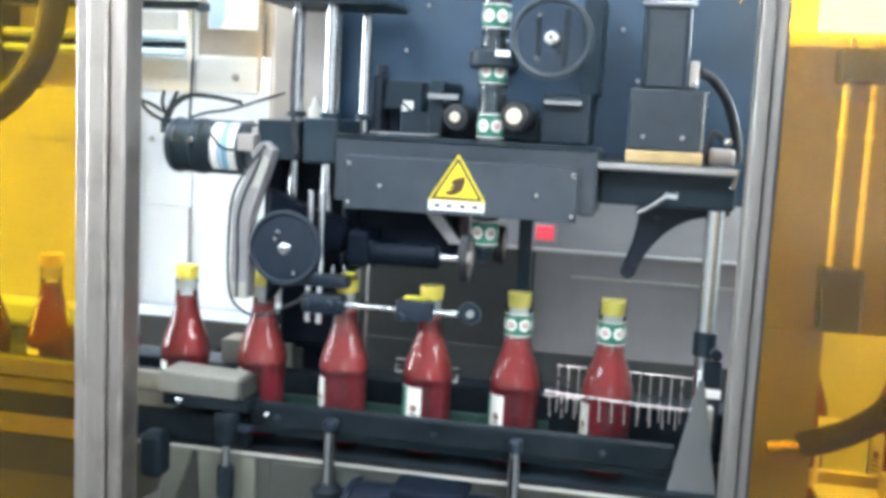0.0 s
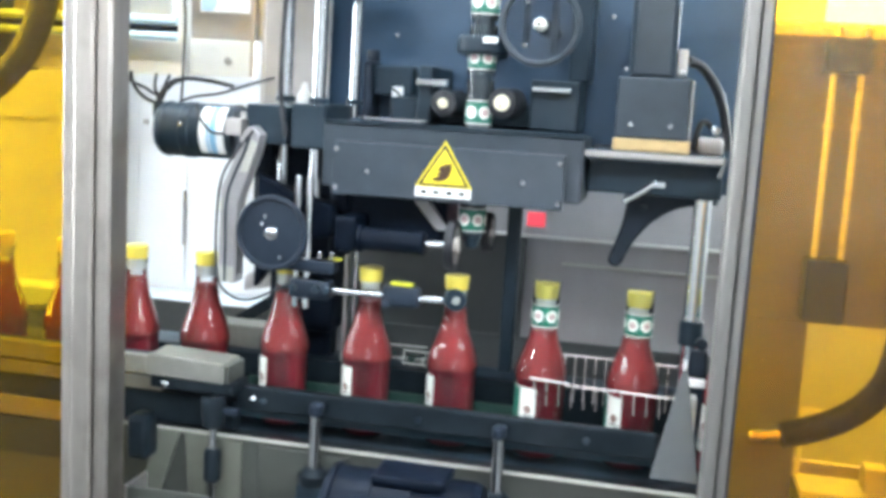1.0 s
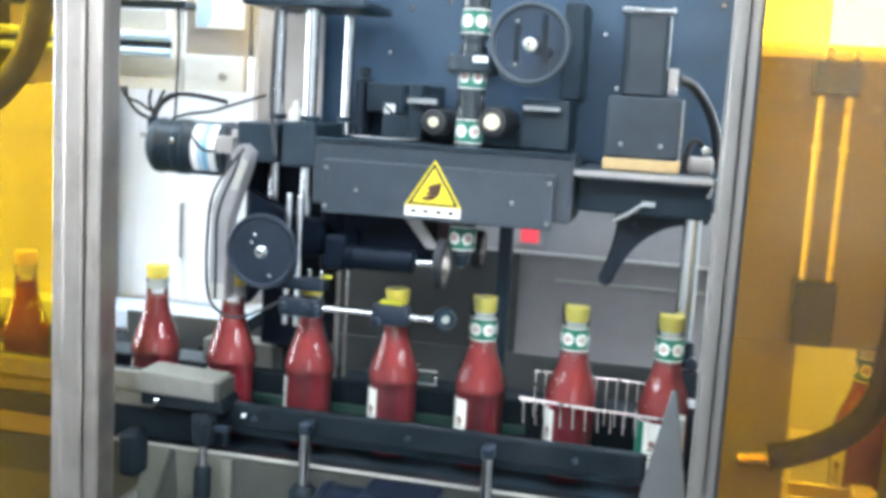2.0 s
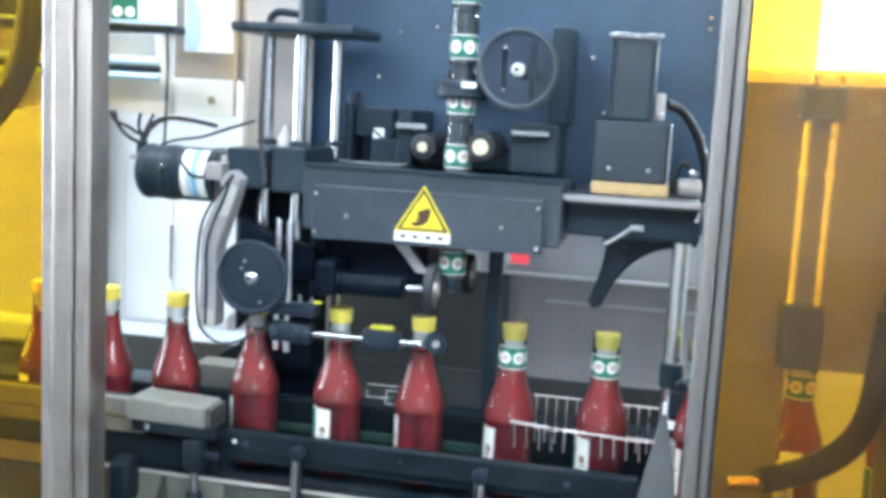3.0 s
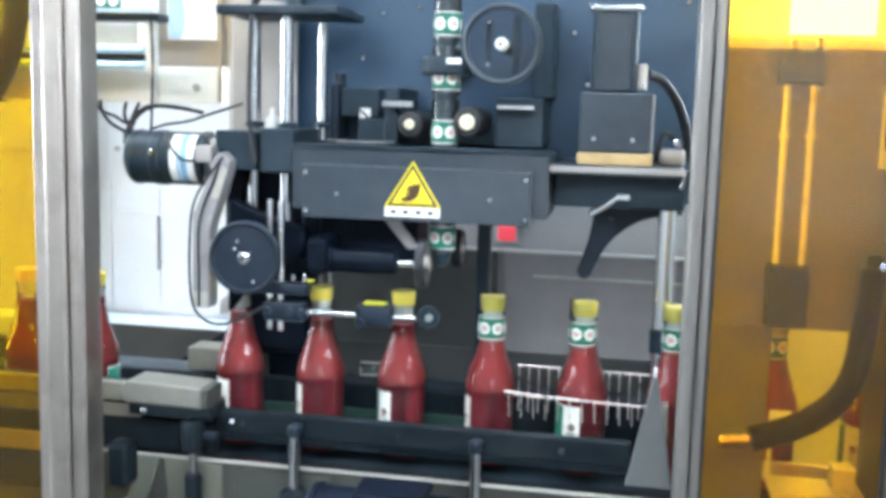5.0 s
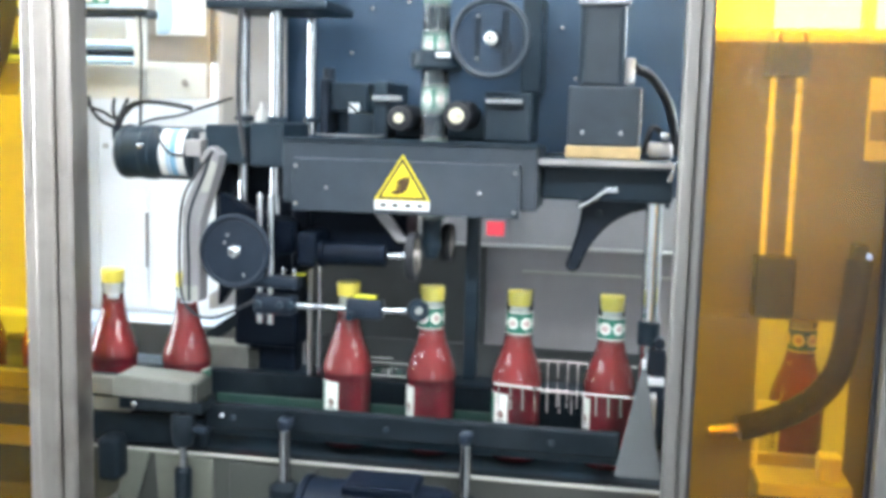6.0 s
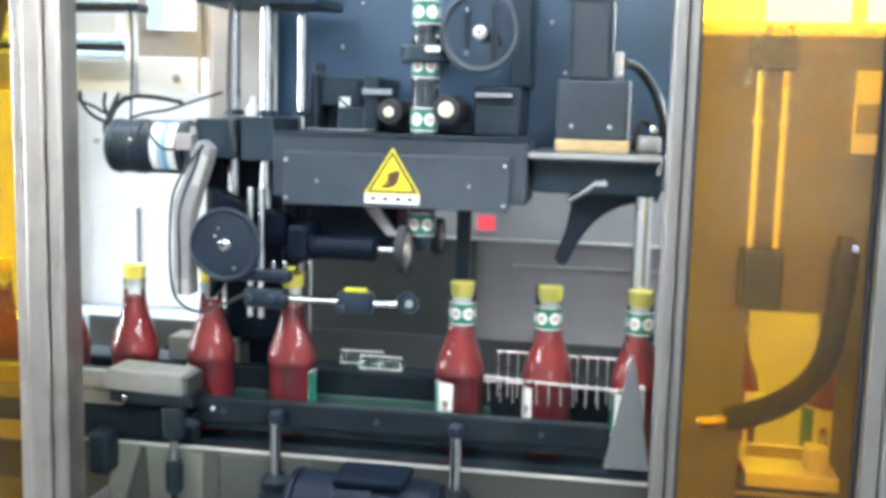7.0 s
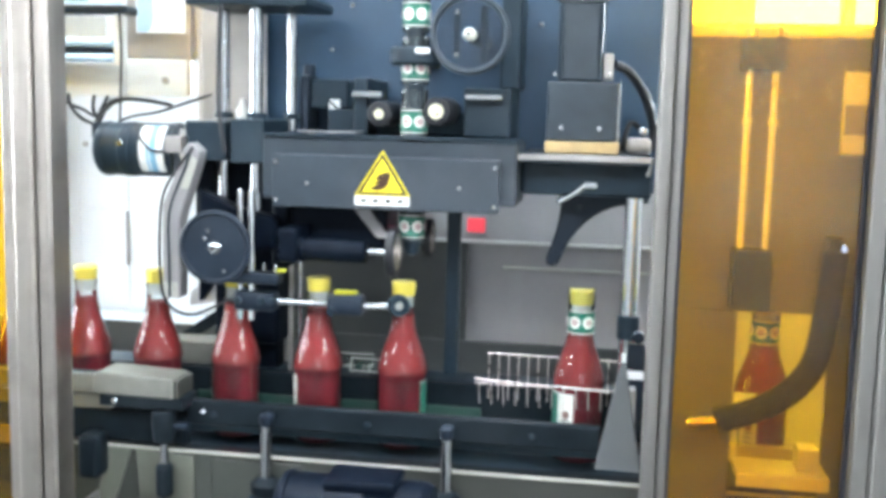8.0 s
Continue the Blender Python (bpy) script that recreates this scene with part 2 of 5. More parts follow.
def thing(name, label, category, at=(0, 0, 0), group="", kind=""):
    ob = new(name)
    ob.empty_display_size = 0.02
    ob.location = at
    ORIGIN[ob] = Vector(at)
    return tagged(ob, label, category, group, kind)


def finish(bm, angle=35):
    for f in bm.faces:
        f.smooth = True
    for e in bm.edges:
        if len(e.link_faces) == 2:
            a = e.calc_face_angle(0)
            small, large = sorted(f.calc_area() for f in e.link_faces)
            # flat faces keep their own shading beside thin rounded edges
            if a > radians(angle) or (a > radians(14) and large > 6 * small):
                e.smooth = False


def mesh_of(name, bm, material):
    finish(bm)
    me = bpy.data.meshes.new(name)
    bm.to_mesh(me)
    bm.free()
    for m in (material if isinstance(material, (list, tuple)) else [material]):
        me.materials.append(m)
    return me


def part(name, bm, material, parent, label=""):
    """One mesh under a thing or a part; bm is in world space of the thing's rest place."""
    org = ORIGIN[parent]
    bmesh.ops.translate(bm, verts=bm.verts, vec=-org)
    ob = new(name, mesh_of(name, bm, material))
    ob.parent = parent
    ORIGIN[ob] = org
    return tagged(ob, label)


def solo(name, bm, material, label, category, group="", kind=""):
    ob = new(name, mesh_of(name, bm, material))
    ORIGIN[ob] = Vector((0, 0, 0))
    return tagged(ob, label, category, group, kind)


def box(bm, x0, x1, y0, y1, z0, z1, bevel=0.0015, seg=2, m=None):
    r = bmesh.ops.create_cube(bm, size=1)
    vs = r["verts"]
    mat4 = Matrix.Translation(((x0 + x1) / 2, (y0 + y1) / 2, (z0 + z1) / 2)) @ Matrix.Diagonal((x1 - x0, y1 - y0, z1 - z0, 1))
    bmesh.ops.transform(bm, matrix=(m or Matrix()) @ mat4, verts=vs)
    if bevel:
        es = list({e for v in vs for e in v.link_edges})
        bmesh.ops.bevel(bm, geom=es, offset=min(bevel, (x1 - x0) * .4, (y1 - y0) * .4, (z1 - z0) * .4), segments=seg, affect='EDGES', profile=0.5)
    return bm


def B(*a, **k):
    return box(bmesh.new(), *a, **k)


def lathe(bm, profile, at=(0, 0, 0), axis=(0, 0, 1), seg=28, a0=0.0, a1=360.0):
    """Spins (radius, height) rows round an axis; closed where the radius is 0."""
    turn = Vector((0, 0, 1)).rotation_difference(Vector(axis)).to_matrix().to_4x4()
    m = Matrix.Translation(at) @ turn
    full = abs(a1 - a0) >= 359.9
    n = seg if full else seg + 1
    rings = []
    for r, h in profile:
        if r < 1e-6:
            rings.append([bm.verts.new(m @ Vector((0, 0, h)))])
        else:
            rings.append([bm.verts.new(m @ Vector((r * math.cos(radians(a0 + (a1 - a0) * i / seg)), r * math.sin(radians(a0 + (a1 - a0) * i / seg)), h))) for i in range(n)])
    for A, C in zip(rings, rings[1:]):
        for i in range(seg):
            j = (i + 1) % n
            if len(A) == 1 and len(C) == 1:
                continue
            if len(A) == 1:
                bm.faces.new((A[0], C[j], C[i]))
            elif len(C) == 1:
                bm.faces.new((A[i], A[j], C[0]))
            else:
                bm.faces.new((A[i], A[j], C[j], C[i]))
    bmesh.ops.recalc_face_normals(bm, faces=bm.faces)
    return bm


def rod(bm, p0, p1, r, seg=16, bevel=0.0008):
    p0, p1 = Vector(p0), Vector(p1)
    L = (p1 - p0).length
    b = min(bevel, r * .3, L * .3)
    return lathe(bm, [(0, 0), (r - b, 0), (r, b), (r, L - b), (r - b, L), (0, L)], p0, (p1 - p0).normalized(), seg)


def R(*a, **k):
    return rod(bmesh.new(), *a, **k)


def sweep(bm, pts, r, seg=10, closed=False):
    """A round cable through points, smoothed; r is a number or one radius at each end."""
    P = [Vector(p) for p in pts]
    fine = []
    n = len(P)
    for i in range(n if closed else n - 1):
        a, b, c, d = (P[(i + k) % n] if closed else P[min(max(i + k, 0), n - 1)] for k in (-1, 0, 1, 2))
        for k in range(8):
            t = k / 8
            fine.append(0.5 * (2 * b + (c - a) * t + (2 * a - 5 * b + 4 * c - d) * t * t + (3 * b - a - 3 * c + d) * t ** 3))
    if not closed:
        fine.append(P[-1])
    rings = []
    side = None
    for i, p in enumerate(fine):
        q = fine[(i + 1) % len(fine)] if closed or i + 1 < len(fine) else p
        o = fine[i - 1] if closed or i else p
        d = (q - o).normalized()
        side = (side - d * side.dot(d)) if side else d.orthogonal()
        side.normalize()
        up = d.cross(side)
        f = i / max(1, len(fine) - 1)
        rr = r if not isinstance(r, tuple) else r[0] + (r[1] - r[0]) * f
        rings.append([bm.verts.new(p + rr * (side * math.cos(2 * math.pi * k / seg) + up * math.sin(2 * math.pi * k / seg))) for k in range(seg)])
    pairs = list(zip(rings, rings[1:])) + ([(rings[-1], rings[0])] if closed else [])
    for A, C in pairs:
        for k in range(seg):
            bm.faces.new((A[k], A[(k + 1) % seg], C[(k + 1) % seg], C[k]))
    if not closed:
        bm.faces.new(rings[0])
        bm.faces.new(rings[-1])
    bmesh.ops.recalc_face_normals(bm, faces=bm.faces)
    return bm


def S(*a, **k):
    return sweep(bmesh.new(), *a, **k)


def slab(bm, outline, y0, y1, bevel=0.0012):
    """An outline in x, z given depth from y0 to y1."""
    vs = [bm.verts.new((x, y0, z)) for x, z in outline]
    f = bm.faces.new(vs)
    ex = bmesh.ops.extrude_face_region(bm, geom=[f])
    top = [g for g in ex["geom"] if isinstance(g, bmesh.types.BMVert)]
    bmesh.ops.translate(bm, verts=top, vec=(0, y1 - y0, 0))
    allv = vs + top
    if bevel:
        es = list({e for v in allv for e in v.link_edges})
        bmesh.ops.bevel(bm, geom=es, offset=bevel, segments=1, affect='EDGES')
    bmesh.ops.recalc_face_normals(bm, faces=bm.faces)
    return bm


def curve(pts, n=6):
    """A smooth open line through (x, z) points."""
    out = []
    for i in range(len(pts) - 1):
        a, b, c, d = (Vector(pts[min(max(i + k, 0), len(pts) - 1)]) for k in (-1, 0, 1, 2))
        for k in range(n):
            t = k / n
            out.append(tuple(0.5 * (2 * b + (c - a) * t + (2 * a - 5 * b + 4 * c - d) * t * t + (3 * b - a - 3 * c + d) * t ** 3)))
    out.append(tuple(pts[-1]))
    return out


def screw(parent, x, y, z, r=0.0032, material=None, name="screw"):
    """A socket-head screw whose head faces the front (towards -y)."""
    bm = lathe(bmesh.new(), [(r, -0.002), (r, 0.0022), (r * .85, 0.003), (r * .45, 0.003), (r * .4, 0.0016), (0, 0.0016)], (x, y, z), (0, -1, 0), 12)
    return part(name, bm, material or CHROME, parent)

# ---- hall ----
solo("floor", B(-4, 4, -5, 3.2, -0.1, 0, bevel=0), CONCRETE, "grey painted concrete floor of the hall", "floor", kind="structure")
solo("ceiling", B(-4, 4, -5, 3.2, 3.2, 3.3, bevel=0), WALLP, "pale flat ceiling above the machine hall", "ceiling", kind="structure")
wb = bmesh.new()
box(wb, -4, 0.8, -5.1, -5, 0, 3.2, bevel=0)
box(wb, 2.5, 4, -5.1, -5, 0, 3.2, bevel=0)
box(wb, 0.8, 2.5, -5.1, -5, 0, 0.7, bevel=0)
box(wb, 0.8, 2.5, -5.1, -5, 2.7, 3.2, bevel=0)
solo("wall_south", wb, WALLP, "pale painted wall behind the viewer", "wall", kind="structure")
solo("wall_east", B(4, 4.1, -5.1, 3.2, 0, 3.2, bevel=0), WALLP, "pale painted end wall of the hall", "wall", kind="structure")
wb = bmesh.new()
box(wb, -4.1, -4, -5.1, -1.2, 0, 3.2, bevel=0)
box(wb, -4.1, -4, 0.6, 3.2, 0, 3.2, bevel=0)
box(wb, -4.1, -4, -1.2, 0.6, 0, 1.0, bevel=0)
box(wb, -4.1, -4, -1.2, 0.6, 2.8, 3.2, bevel=0)
solo("wall_west", wb, WALLP, "pale painted wall with an added window opening", "wall", kind="structure")
wb = bmesh.new()
box(wb, -4, 0.2, 3.0, 3.2, 0, 3.2, bevel=0)
box(wb, 3.2, 4, 3.0, 3.2, 0, 3.2, bevel=0)
box(wb, 0.2, 3.2, 3.0, 3.2, 0, 1.56, bevel=0)
box(wb, 0.2, 3.2, 3.0, 3.2, 2.95, 3.2, bevel=0)
solo("wall_north", wb, WALLP, "pale painted rear wall with a wide bright window", "wall", kind="structure")
# dimmer panel added as the yellow bloom left of the bright sky
solo("backdrop", B(-0.6, 1.03, 4.6, 4.62, 0.0, 6.0, bevel=0), YARDGLOW, "added dim glowing panel for the bloom beside the bright sky", "sky", kind="structure")
solo("backdrop", B(1.035, 6.5, 4.6, 4.62, 0.0, 6.0, bevel=0), SKYGLOW, "bright overcast sky outside the rear window", "sky", kind="structure")

# unseen glowing panels added for fill light and reflections
solo("backdrop", B(-5.6, -5.58, -4.0, 3.5, 0.0, 5.0, bevel=0), SKYSIDE, "added glowing panel outside the unseen side window", "sky", kind="structure")
solo("backdrop", B(-1.0, 3.4, -5.9, -5.88, 0.0, 4.0, bevel=0), PALEGLOW, "added glowing panel outside the unseen front window", "sky", kind="structure")


# added lamps out of view; the low ones give the bottles streaks
def tube_lamp(x, y, z=3.2):
    f = thing("added_tube_lamp", "added twin tube lamp, unseen overhead", "lamp", (x, y, z), "ceiling lamps")
    part("housing", B(x - 1.8, x + 1.8, y - .12, y + .12, z - .08, z, bevel=0.01), CREAM, f)
    for dy in (-.06, .06):
        part("tube", R((x - 1.76, y + dy, z - .105), (x + 1.76, y + dy, z - .105), 0.018, 12), TUBE, f, "glowing tube added for reflections")
    if z < 3.2:
        for dx in (-1.5, 1.5):
            part("hanger_rod", R((x + dx, y, z), (x + dx, y, 3.2), 0.005, 8), CREAM, f)


for x, y, z in ((-0.6, -0.30, 3.2), (2.1, -1.95, 2.7), (-1.9, -2.4, 2.7), (-0.6, 1.70, 3.2)):
    tube_lamp(x, y, z)


def window(name, x0, x1, y0, y1, z0, z1, along_x):
    w = thing(name, "wide bright window with slim grey frame", "window", ((x0 + x1) / 2, (y0 + y1) / 2, z0), kind="structure")
    bm = bmesh.new()
    t = 0.04
    if along_x:
        n = 3
        for i in range(n + 1):
            x = x0 + (x1 - x0) * i / n
            box(bm, x - t / 2, x + t / 2, y0, y1, z0, z1)
        part("window_frame", bm, CREAM, w)
        part("window_sill", B(x0, x1, y0 - .02, y1, z0 - t, z0), CREAM, w)
        for i in range(n):
            a = x0 + (x1 - x0) * i / n + t / 2
            p = part("pane", B(a, a + (x1 - x0) / n - t, y0 + .05, y0 + .056, z0, z1, bevel=0), PANE, w)
            p.visible_shadow = False
    else:
        n = 2
        for i in range(n + 1):
            y = y0 + (y1 - y0) * i / n
            box(bm, x0, x1, y - t / 2, y + t / 2, z0, z1)
        part("window_frame", bm, CREAM, w)
        part("window_sill", B(x0, x1 + .02, y0, y1, z0 - t, z0), CREAM, w)
        for i in range(n):
            a = y0 + (y1 - y0) * i / n + t / 2
            p = part("pane", B(x0 + .04, x0 + .046, a, a + (y1 - y0) / n - t, z0, z1, bevel=0), PANE, w)
            p.visible_shadow = False


window("window_1", 0.22, 3.18, 3.06, 3.16, 1.60, 2.94, True)
# these two windows are out of view, added to let fill light in
window("added_front_window", 0.82, 2.48, -5.09, -5.01, 0.74, 2.69, True)
window("added_side_window", -4.08, -4.02, -1.18, 0.58, 1.04, 2.79, False)

# ---- guard frame with amber panels ----
YF = -0.20


def frame_post(x0, x1, label, strips, step=0.0, steel=None):
    """A square tube with edge strips; step is the width of a face set back beside its front."""
    f = thing("frame_post", label, "post", ((x0 + x1) / 2, YF, 0), "upright posts of the guard")
    part("tube", B(x0 + strips[0], x1 - strips[1] - step, YF, YF + 0.05, 0, 2.15, bevel=0.004, seg=3), steel or STEEL, f)
    if step:
        a = x1 - strips[1] - step
        part("side_face", slab(bmesh.new(), [(a + 0.0008, 0.0), (x1 - strips[1], 0.0), (x1 - strips[1], 2.15), (a + 0.0008, 2.15)], YF + 0.004, YF + 0.05, 0.003), STEEL, f)
    if strips[0]:
        part("edge_strip", B(x0, x0 + strips[0] - 0.0015, YF + 0.004, YF + 0.03, 0.02, 2.15, bevel=0.002), steel or STEEL, f)
    if strips[1]:
        part("edge_strip", B(x1 - strips[1] + 0.0015, x1, YF + 0.006, YF + 0.05, 0.02, 2.15, bevel=0.002), steel or STEEL, f)
    return f


frame_post(-0.456, -0.392, "brushed stainless steel upright between amber panel and machine opening", (0.015, 0.0), 0.021)
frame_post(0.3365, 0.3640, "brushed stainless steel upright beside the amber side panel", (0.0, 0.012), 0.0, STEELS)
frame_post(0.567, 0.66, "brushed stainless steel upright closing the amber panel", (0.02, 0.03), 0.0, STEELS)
frame_post(-0.86, -0.78, "brushed stainless steel upright at the infeed side", (0.016, 0.02))
for x0, x1 in ((-0.425, 0.66), (-0.86, -0.425)):
    solo("frame_rail", B(x0, x1, YF + .001, YF + .049, 2.15, 2.2, bevel=0.003), STEEL_H, "stainless steel top rail of the machine guard", "rail", "cross rails of the guard")
    solo("frame_rail", B(x0, x1, YF + .001, YF + .049, -0.0, 0.05, bevel=0.003), STEEL_H, "stainless steel bottom rail of the machine guard", "rail", "cross rails of the guard")


def amber(x0, x1, label, acrylic):
    g = thing("amber_panel", label, "panel", (x0, YF, 0.3), "amber guard panels")
    p = part("sheet", B(x0, x1, YF + 0.031, YF + 0.036, 0.3, 2.15, bevel=0.0008), acrylic, g)
    p.visible_shadow = False
    for z in (0.62, 1.23, 1.84) if x0 > 0 else ():
        screw(g, x1 - 0.018, YF + 0.0305, z, 0.004)
    for x in (x0, x1 - 0.003):
        part("rubber_seal", B(x - 0.001, x + 0.004, YF + 0.024, YF + 0.0305, 0.3, 2.15, bevel=0.001), RUBBER, g, "dark rubber seal")


amber(0.3650, 0.5660, "amber see-through acrylic side panel with smears and a painted reflection veil", AMBER)
amber(-0.779, -0.4570, "amber see-through acrylic panel at the infeed", AMBERC)

# ---- conveyor ----
conv = thing("conveyor", "slat-chain bottle conveyor with stainless side frames", "conveyor", (0, 0, 0))
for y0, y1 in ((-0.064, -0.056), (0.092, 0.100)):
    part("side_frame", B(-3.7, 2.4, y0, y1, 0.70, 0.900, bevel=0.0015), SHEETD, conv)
for y0, y1 in ((-0.067, -0.046), (0.062, 0.106)):
    part("top_flange", B(-3.7, 2.4, y0, y1, 0.9005, 0.904, bevel=0.001), BELT, conv)
part("front_edge", B(-0.47, 2.4, -0.0695, -0.0673, 0.8985, 0.9035, bevel=0.0005), SHEETL, conv)
part("bed", B(-3.7, 2.4, -0.055, 0.091, 0.86, 0.898, bevel=0), BLACKP, conv)
for x in (-3.4, -2.0, -0.95, 0.95, 2.0):
    for y in (-0.03, 0.07):
        part("leg", B(x - .025, x + .025, y - .02, y + .02, 0, 0.86), STEEL, conv)


def chain():
    c = thing("slat_chain", "black plastic slat chain carrying the bottles", "chain", (0, 0, 0.9))
    me = None
    p = 0.0381
    for i in range(-62, 64):
        x = i * p
        if me is None:
            bm = B(-p / 2 + .0008, p / 2 - .0008, -0.0415, 0.0415, -0.005, 0.0, bevel=0.0012, seg=1)
            me = mesh_of("slat", bm, BELT)
        s = new("slat", me)
        s.parent = c
        s.location = (x, 0, 0.010)
        SLATS.append(s)
    return c


SLATS = []
CHAIN = chain()

# rails that keep the bottles in line
rail = thing("front_guide_rail", "black front guide rail along the bottle line", "rail", (0, -0.05, 0.94))
part("bar", B(-0.275, 0.288, -0.062, -0.046, 0.938, 0.972, bevel=0.003), MATTB, rail)
# strip reaches below the bar to stand in for contact shade on bottles
part("wear_shade_strip", B(-0.275, 0.288, -0.0455, -0.040, 0.924, 0.968, bevel=0.002), BLACKP, rail)
for x in (-0.235, -0.02, 0.2):
    screw(rail, x, -0.0625, 0.954, 0.004, BLACKP)
rail2 = thing("rear_guide_rail", "black rear guide rail with steel lip", "rail", (0, 0.05, 0.94))
part("bar", B(-0.60, 0.42, 0.046, 0.060, 0.922, 0.990, bevel=0.002), MATTB, rail2)
part("steel_lip", B(-0.60, 0.42, 0.0605, 0.118, 0.980, 0.989, bevel=0.001), BLACKP, rail2)
part("green_strip", B(-0.30, 0.12, 0.0405, 0.0455, 0.944, 0.957, bevel=0.001), DKGREEN, rail2, "grey-green plastic strip")
rblk = thing("rear_guide_block", "cream painted steel guide block behind the bottle line", "block", (-0.31, 0.09, 0.99))
part("block", B(-0.372, -0.262, 0.063, 0.112, 0.990, 1.024, bevel=0.002), SHEETB, rblk)
# block end in darker steel: the shaded side done by colour
part("end_face", B(-0.2615, -0.247, 0.066, 0.110, 0.990, 1.020, bevel=0.001), SHEETD, rblk)
tray = thing("rear_tray", "dark steel tray behind the bottle line", "tray", (0, 0.15, 0.9))
part("base", B(-0.62, 0.42, 0.112, 0.29, 0.930, 0.936), BLACKP, tray)
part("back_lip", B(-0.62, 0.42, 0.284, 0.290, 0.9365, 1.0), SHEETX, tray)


def rail_support(x):
    y = -0.0815
    s = thing("rail_support", "steel support rod with cap under the guide rail", "support", (x, y, 0.0), "guide rail supports")
    part("rod", R((x, y, 0.30), (x, y, 0.950), 0.0080), CHROME, s)
    part("cap", lathe(bmesh.new(), [(0, 0), (.0085, 0), (.0095, .002), (.0095, .012), (.007, .015), (.003, .016), (0, .016)], (x, y, 0.9505), (0, 0, 1), 16), BLACK, s)
    part("bridge", B(x - .007, x + .007, y + .0075, -0.0625, 0.952, 0.963), BLACK, s)
    part("collar", lathe(bmesh.new(), [(.008, 0), (.019, 0), (.021, .003), (.021, .014), (.012, .022), (.008, .022)], (x, y, 0.856), (0, 0, 1), 20), MATTB, s)
    part("bracket", B(x - .02, x + .02, y - .012, -0.071, 0.835, 0.8555), BLACKP, s)


rail_support(-0.154)
rail_support(0.091)
X, Y = -0.296, -0.088
cl = thing("clamp_support", "black clamp on a steel rod holding the infeed block", "clamp", (X, Y, 0))
part("rod", R((X, Y, 0.3), (X, Y, 0.965), 0.0058), CHROME, cl)
part("clamp", lathe(bmesh.new(), [(.006, 0), (.013, 0), (.0145, .003), (.0165, .022), (.0165, .040), (.014, .044), (.006, .044)], (X, Y, 0.919), (0, 0, 1), 20), MATTB, cl)
part("lower_clamp", lathe(bmesh.new(), [(.006, 0), (.009, 0), (.0115, .004), (.0115, .04), (.009, .046), (.006, .046)], (X, Y, 0.842), (0, 0, 1), 16), MATTB, cl)
part("lever", B(X + .015, X + .036, Y - .005, Y + .005, 0.938, 0.947), BLACK, cl)
part("white_dot", lathe(bmesh.new(), [(0.0026, 0), (0.0026, .003), (0, .004)], (-0.250, -0.0625, 0.957), (0, -1, 0), 12), PAPER, cl)
blk = thing("infeed_block", "brushed stainless steel guide block", "block", (-0.33, -0.07, 0.97))
part("block", slab(bmesh.new(), [(-0.392, 0.983), (-0.279, 0.981), (-0.279, 1.009), (-0.385, 1.013), (-0.390, 1.010), (-0.392, 1.004)], -0.100, -0.043, 0.002), SHEETB, blk)
part("base_plate", B(-0.385, -0.266, -0.096, -0.045, 0.966, 0.9815, bevel=0.001), MATTB, blk)
# darker slab that shades the block's end by its colour
part("end_cap", B(-0.2785, -0.272, -0.098, -0.045, 0.982, 1.006, bevel=0.001), SHEETD, blk, "end face with shade put in its colour")
inf = thing("infeed_rail", "steel double guide rail on the infeed side", "rail", (-0.6, -0.05, 0.96))
part("upper_bar", B(-1.2, -0.393, -0.066, -0.050, 0.974, 0.999), SHEETB, inf)
part("lower_bar", B(-1.2, -0.386, -0.062, -0.048, 0.950, 0.970), SHEETB, inf)
part("side_plate", B(-1.2, -0.47, -0.073, -0.0675, 0.893, 0.920), STEEL_H, inf)
part("dark_cover", B(-1.2, -0.47, -0.076, -0.0675, 0.838, 0.892), MATTB, inf)
part("dark_strip", B(-1.2, -0.47, -0.073, -0.0675, 0.921, 0.953), MATTB, inf)
part("backing", B(-1.2, -0.386, -0.047, -0.042, 0.905, 1.0), BLACK, inf)
part("skirt", B(-0.469, -0.277, -0.061, -0.048, 0.906, 0.949, bevel=0.003), MATTB, inf)
part("skirt_end", B(-0.385, -0.277, -0.0475, -0.043, 0.906, 0.965, bevel=0.001), MATTB, inf)
# chrome stud added to give the glint under the block
part("bolt", lathe(bmesh.new(), [(0.0045, 0), (0.0045, .003), (0.003, .0045), (0, .005)], (-0.362, -0.0965, 0.9735), (0, -1, 0), 14), CHROME, inf)

# plough plate and lower machine body
pl = thing("deflector_plate", "grey steel triangular deflector plate at the outfeed", "plate", (0.31, -0.085, 0.93))
part("plate", slab(bmesh.new(), [(0.282, 0.925), (0.340, 0.925), (0.326, 1.01), (0.316, 1.066), (0.310, 1.066)], -0.088, -0.084), SHEETQ, pl)
part("flange", B(0.322, 0.330, -0.083, -0.06, 0.93, 1.03), SHEET, pl)
base = thing("machine_base", "stainless machine cabinet under the conveyor", "cabinet", (0, 0.05, 0))
# the low panels take the darkened steel in place of shade
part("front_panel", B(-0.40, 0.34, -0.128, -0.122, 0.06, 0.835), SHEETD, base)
part("top_plate", B(-0.40, 0.34, -0.121, 0.30, 0.795, 0.7995), STEEL_H, base)
part("end_panel", B(-0.406, -0.4005, -0.125, 0.30, 0.06, 0.835), SHEET, base)
part("end_panel", B(0.3405, 0.346, -0.125, 0.30, 0.06, 0.835), SHEET, base)
part("gusset", slab(bmesh.new(), [(-0.412, 0.80), (-0.384, 0.80), (-0.352, 0.900), (-0.386, 0.900)], -0.0705, -0.0645), BENCH, base)
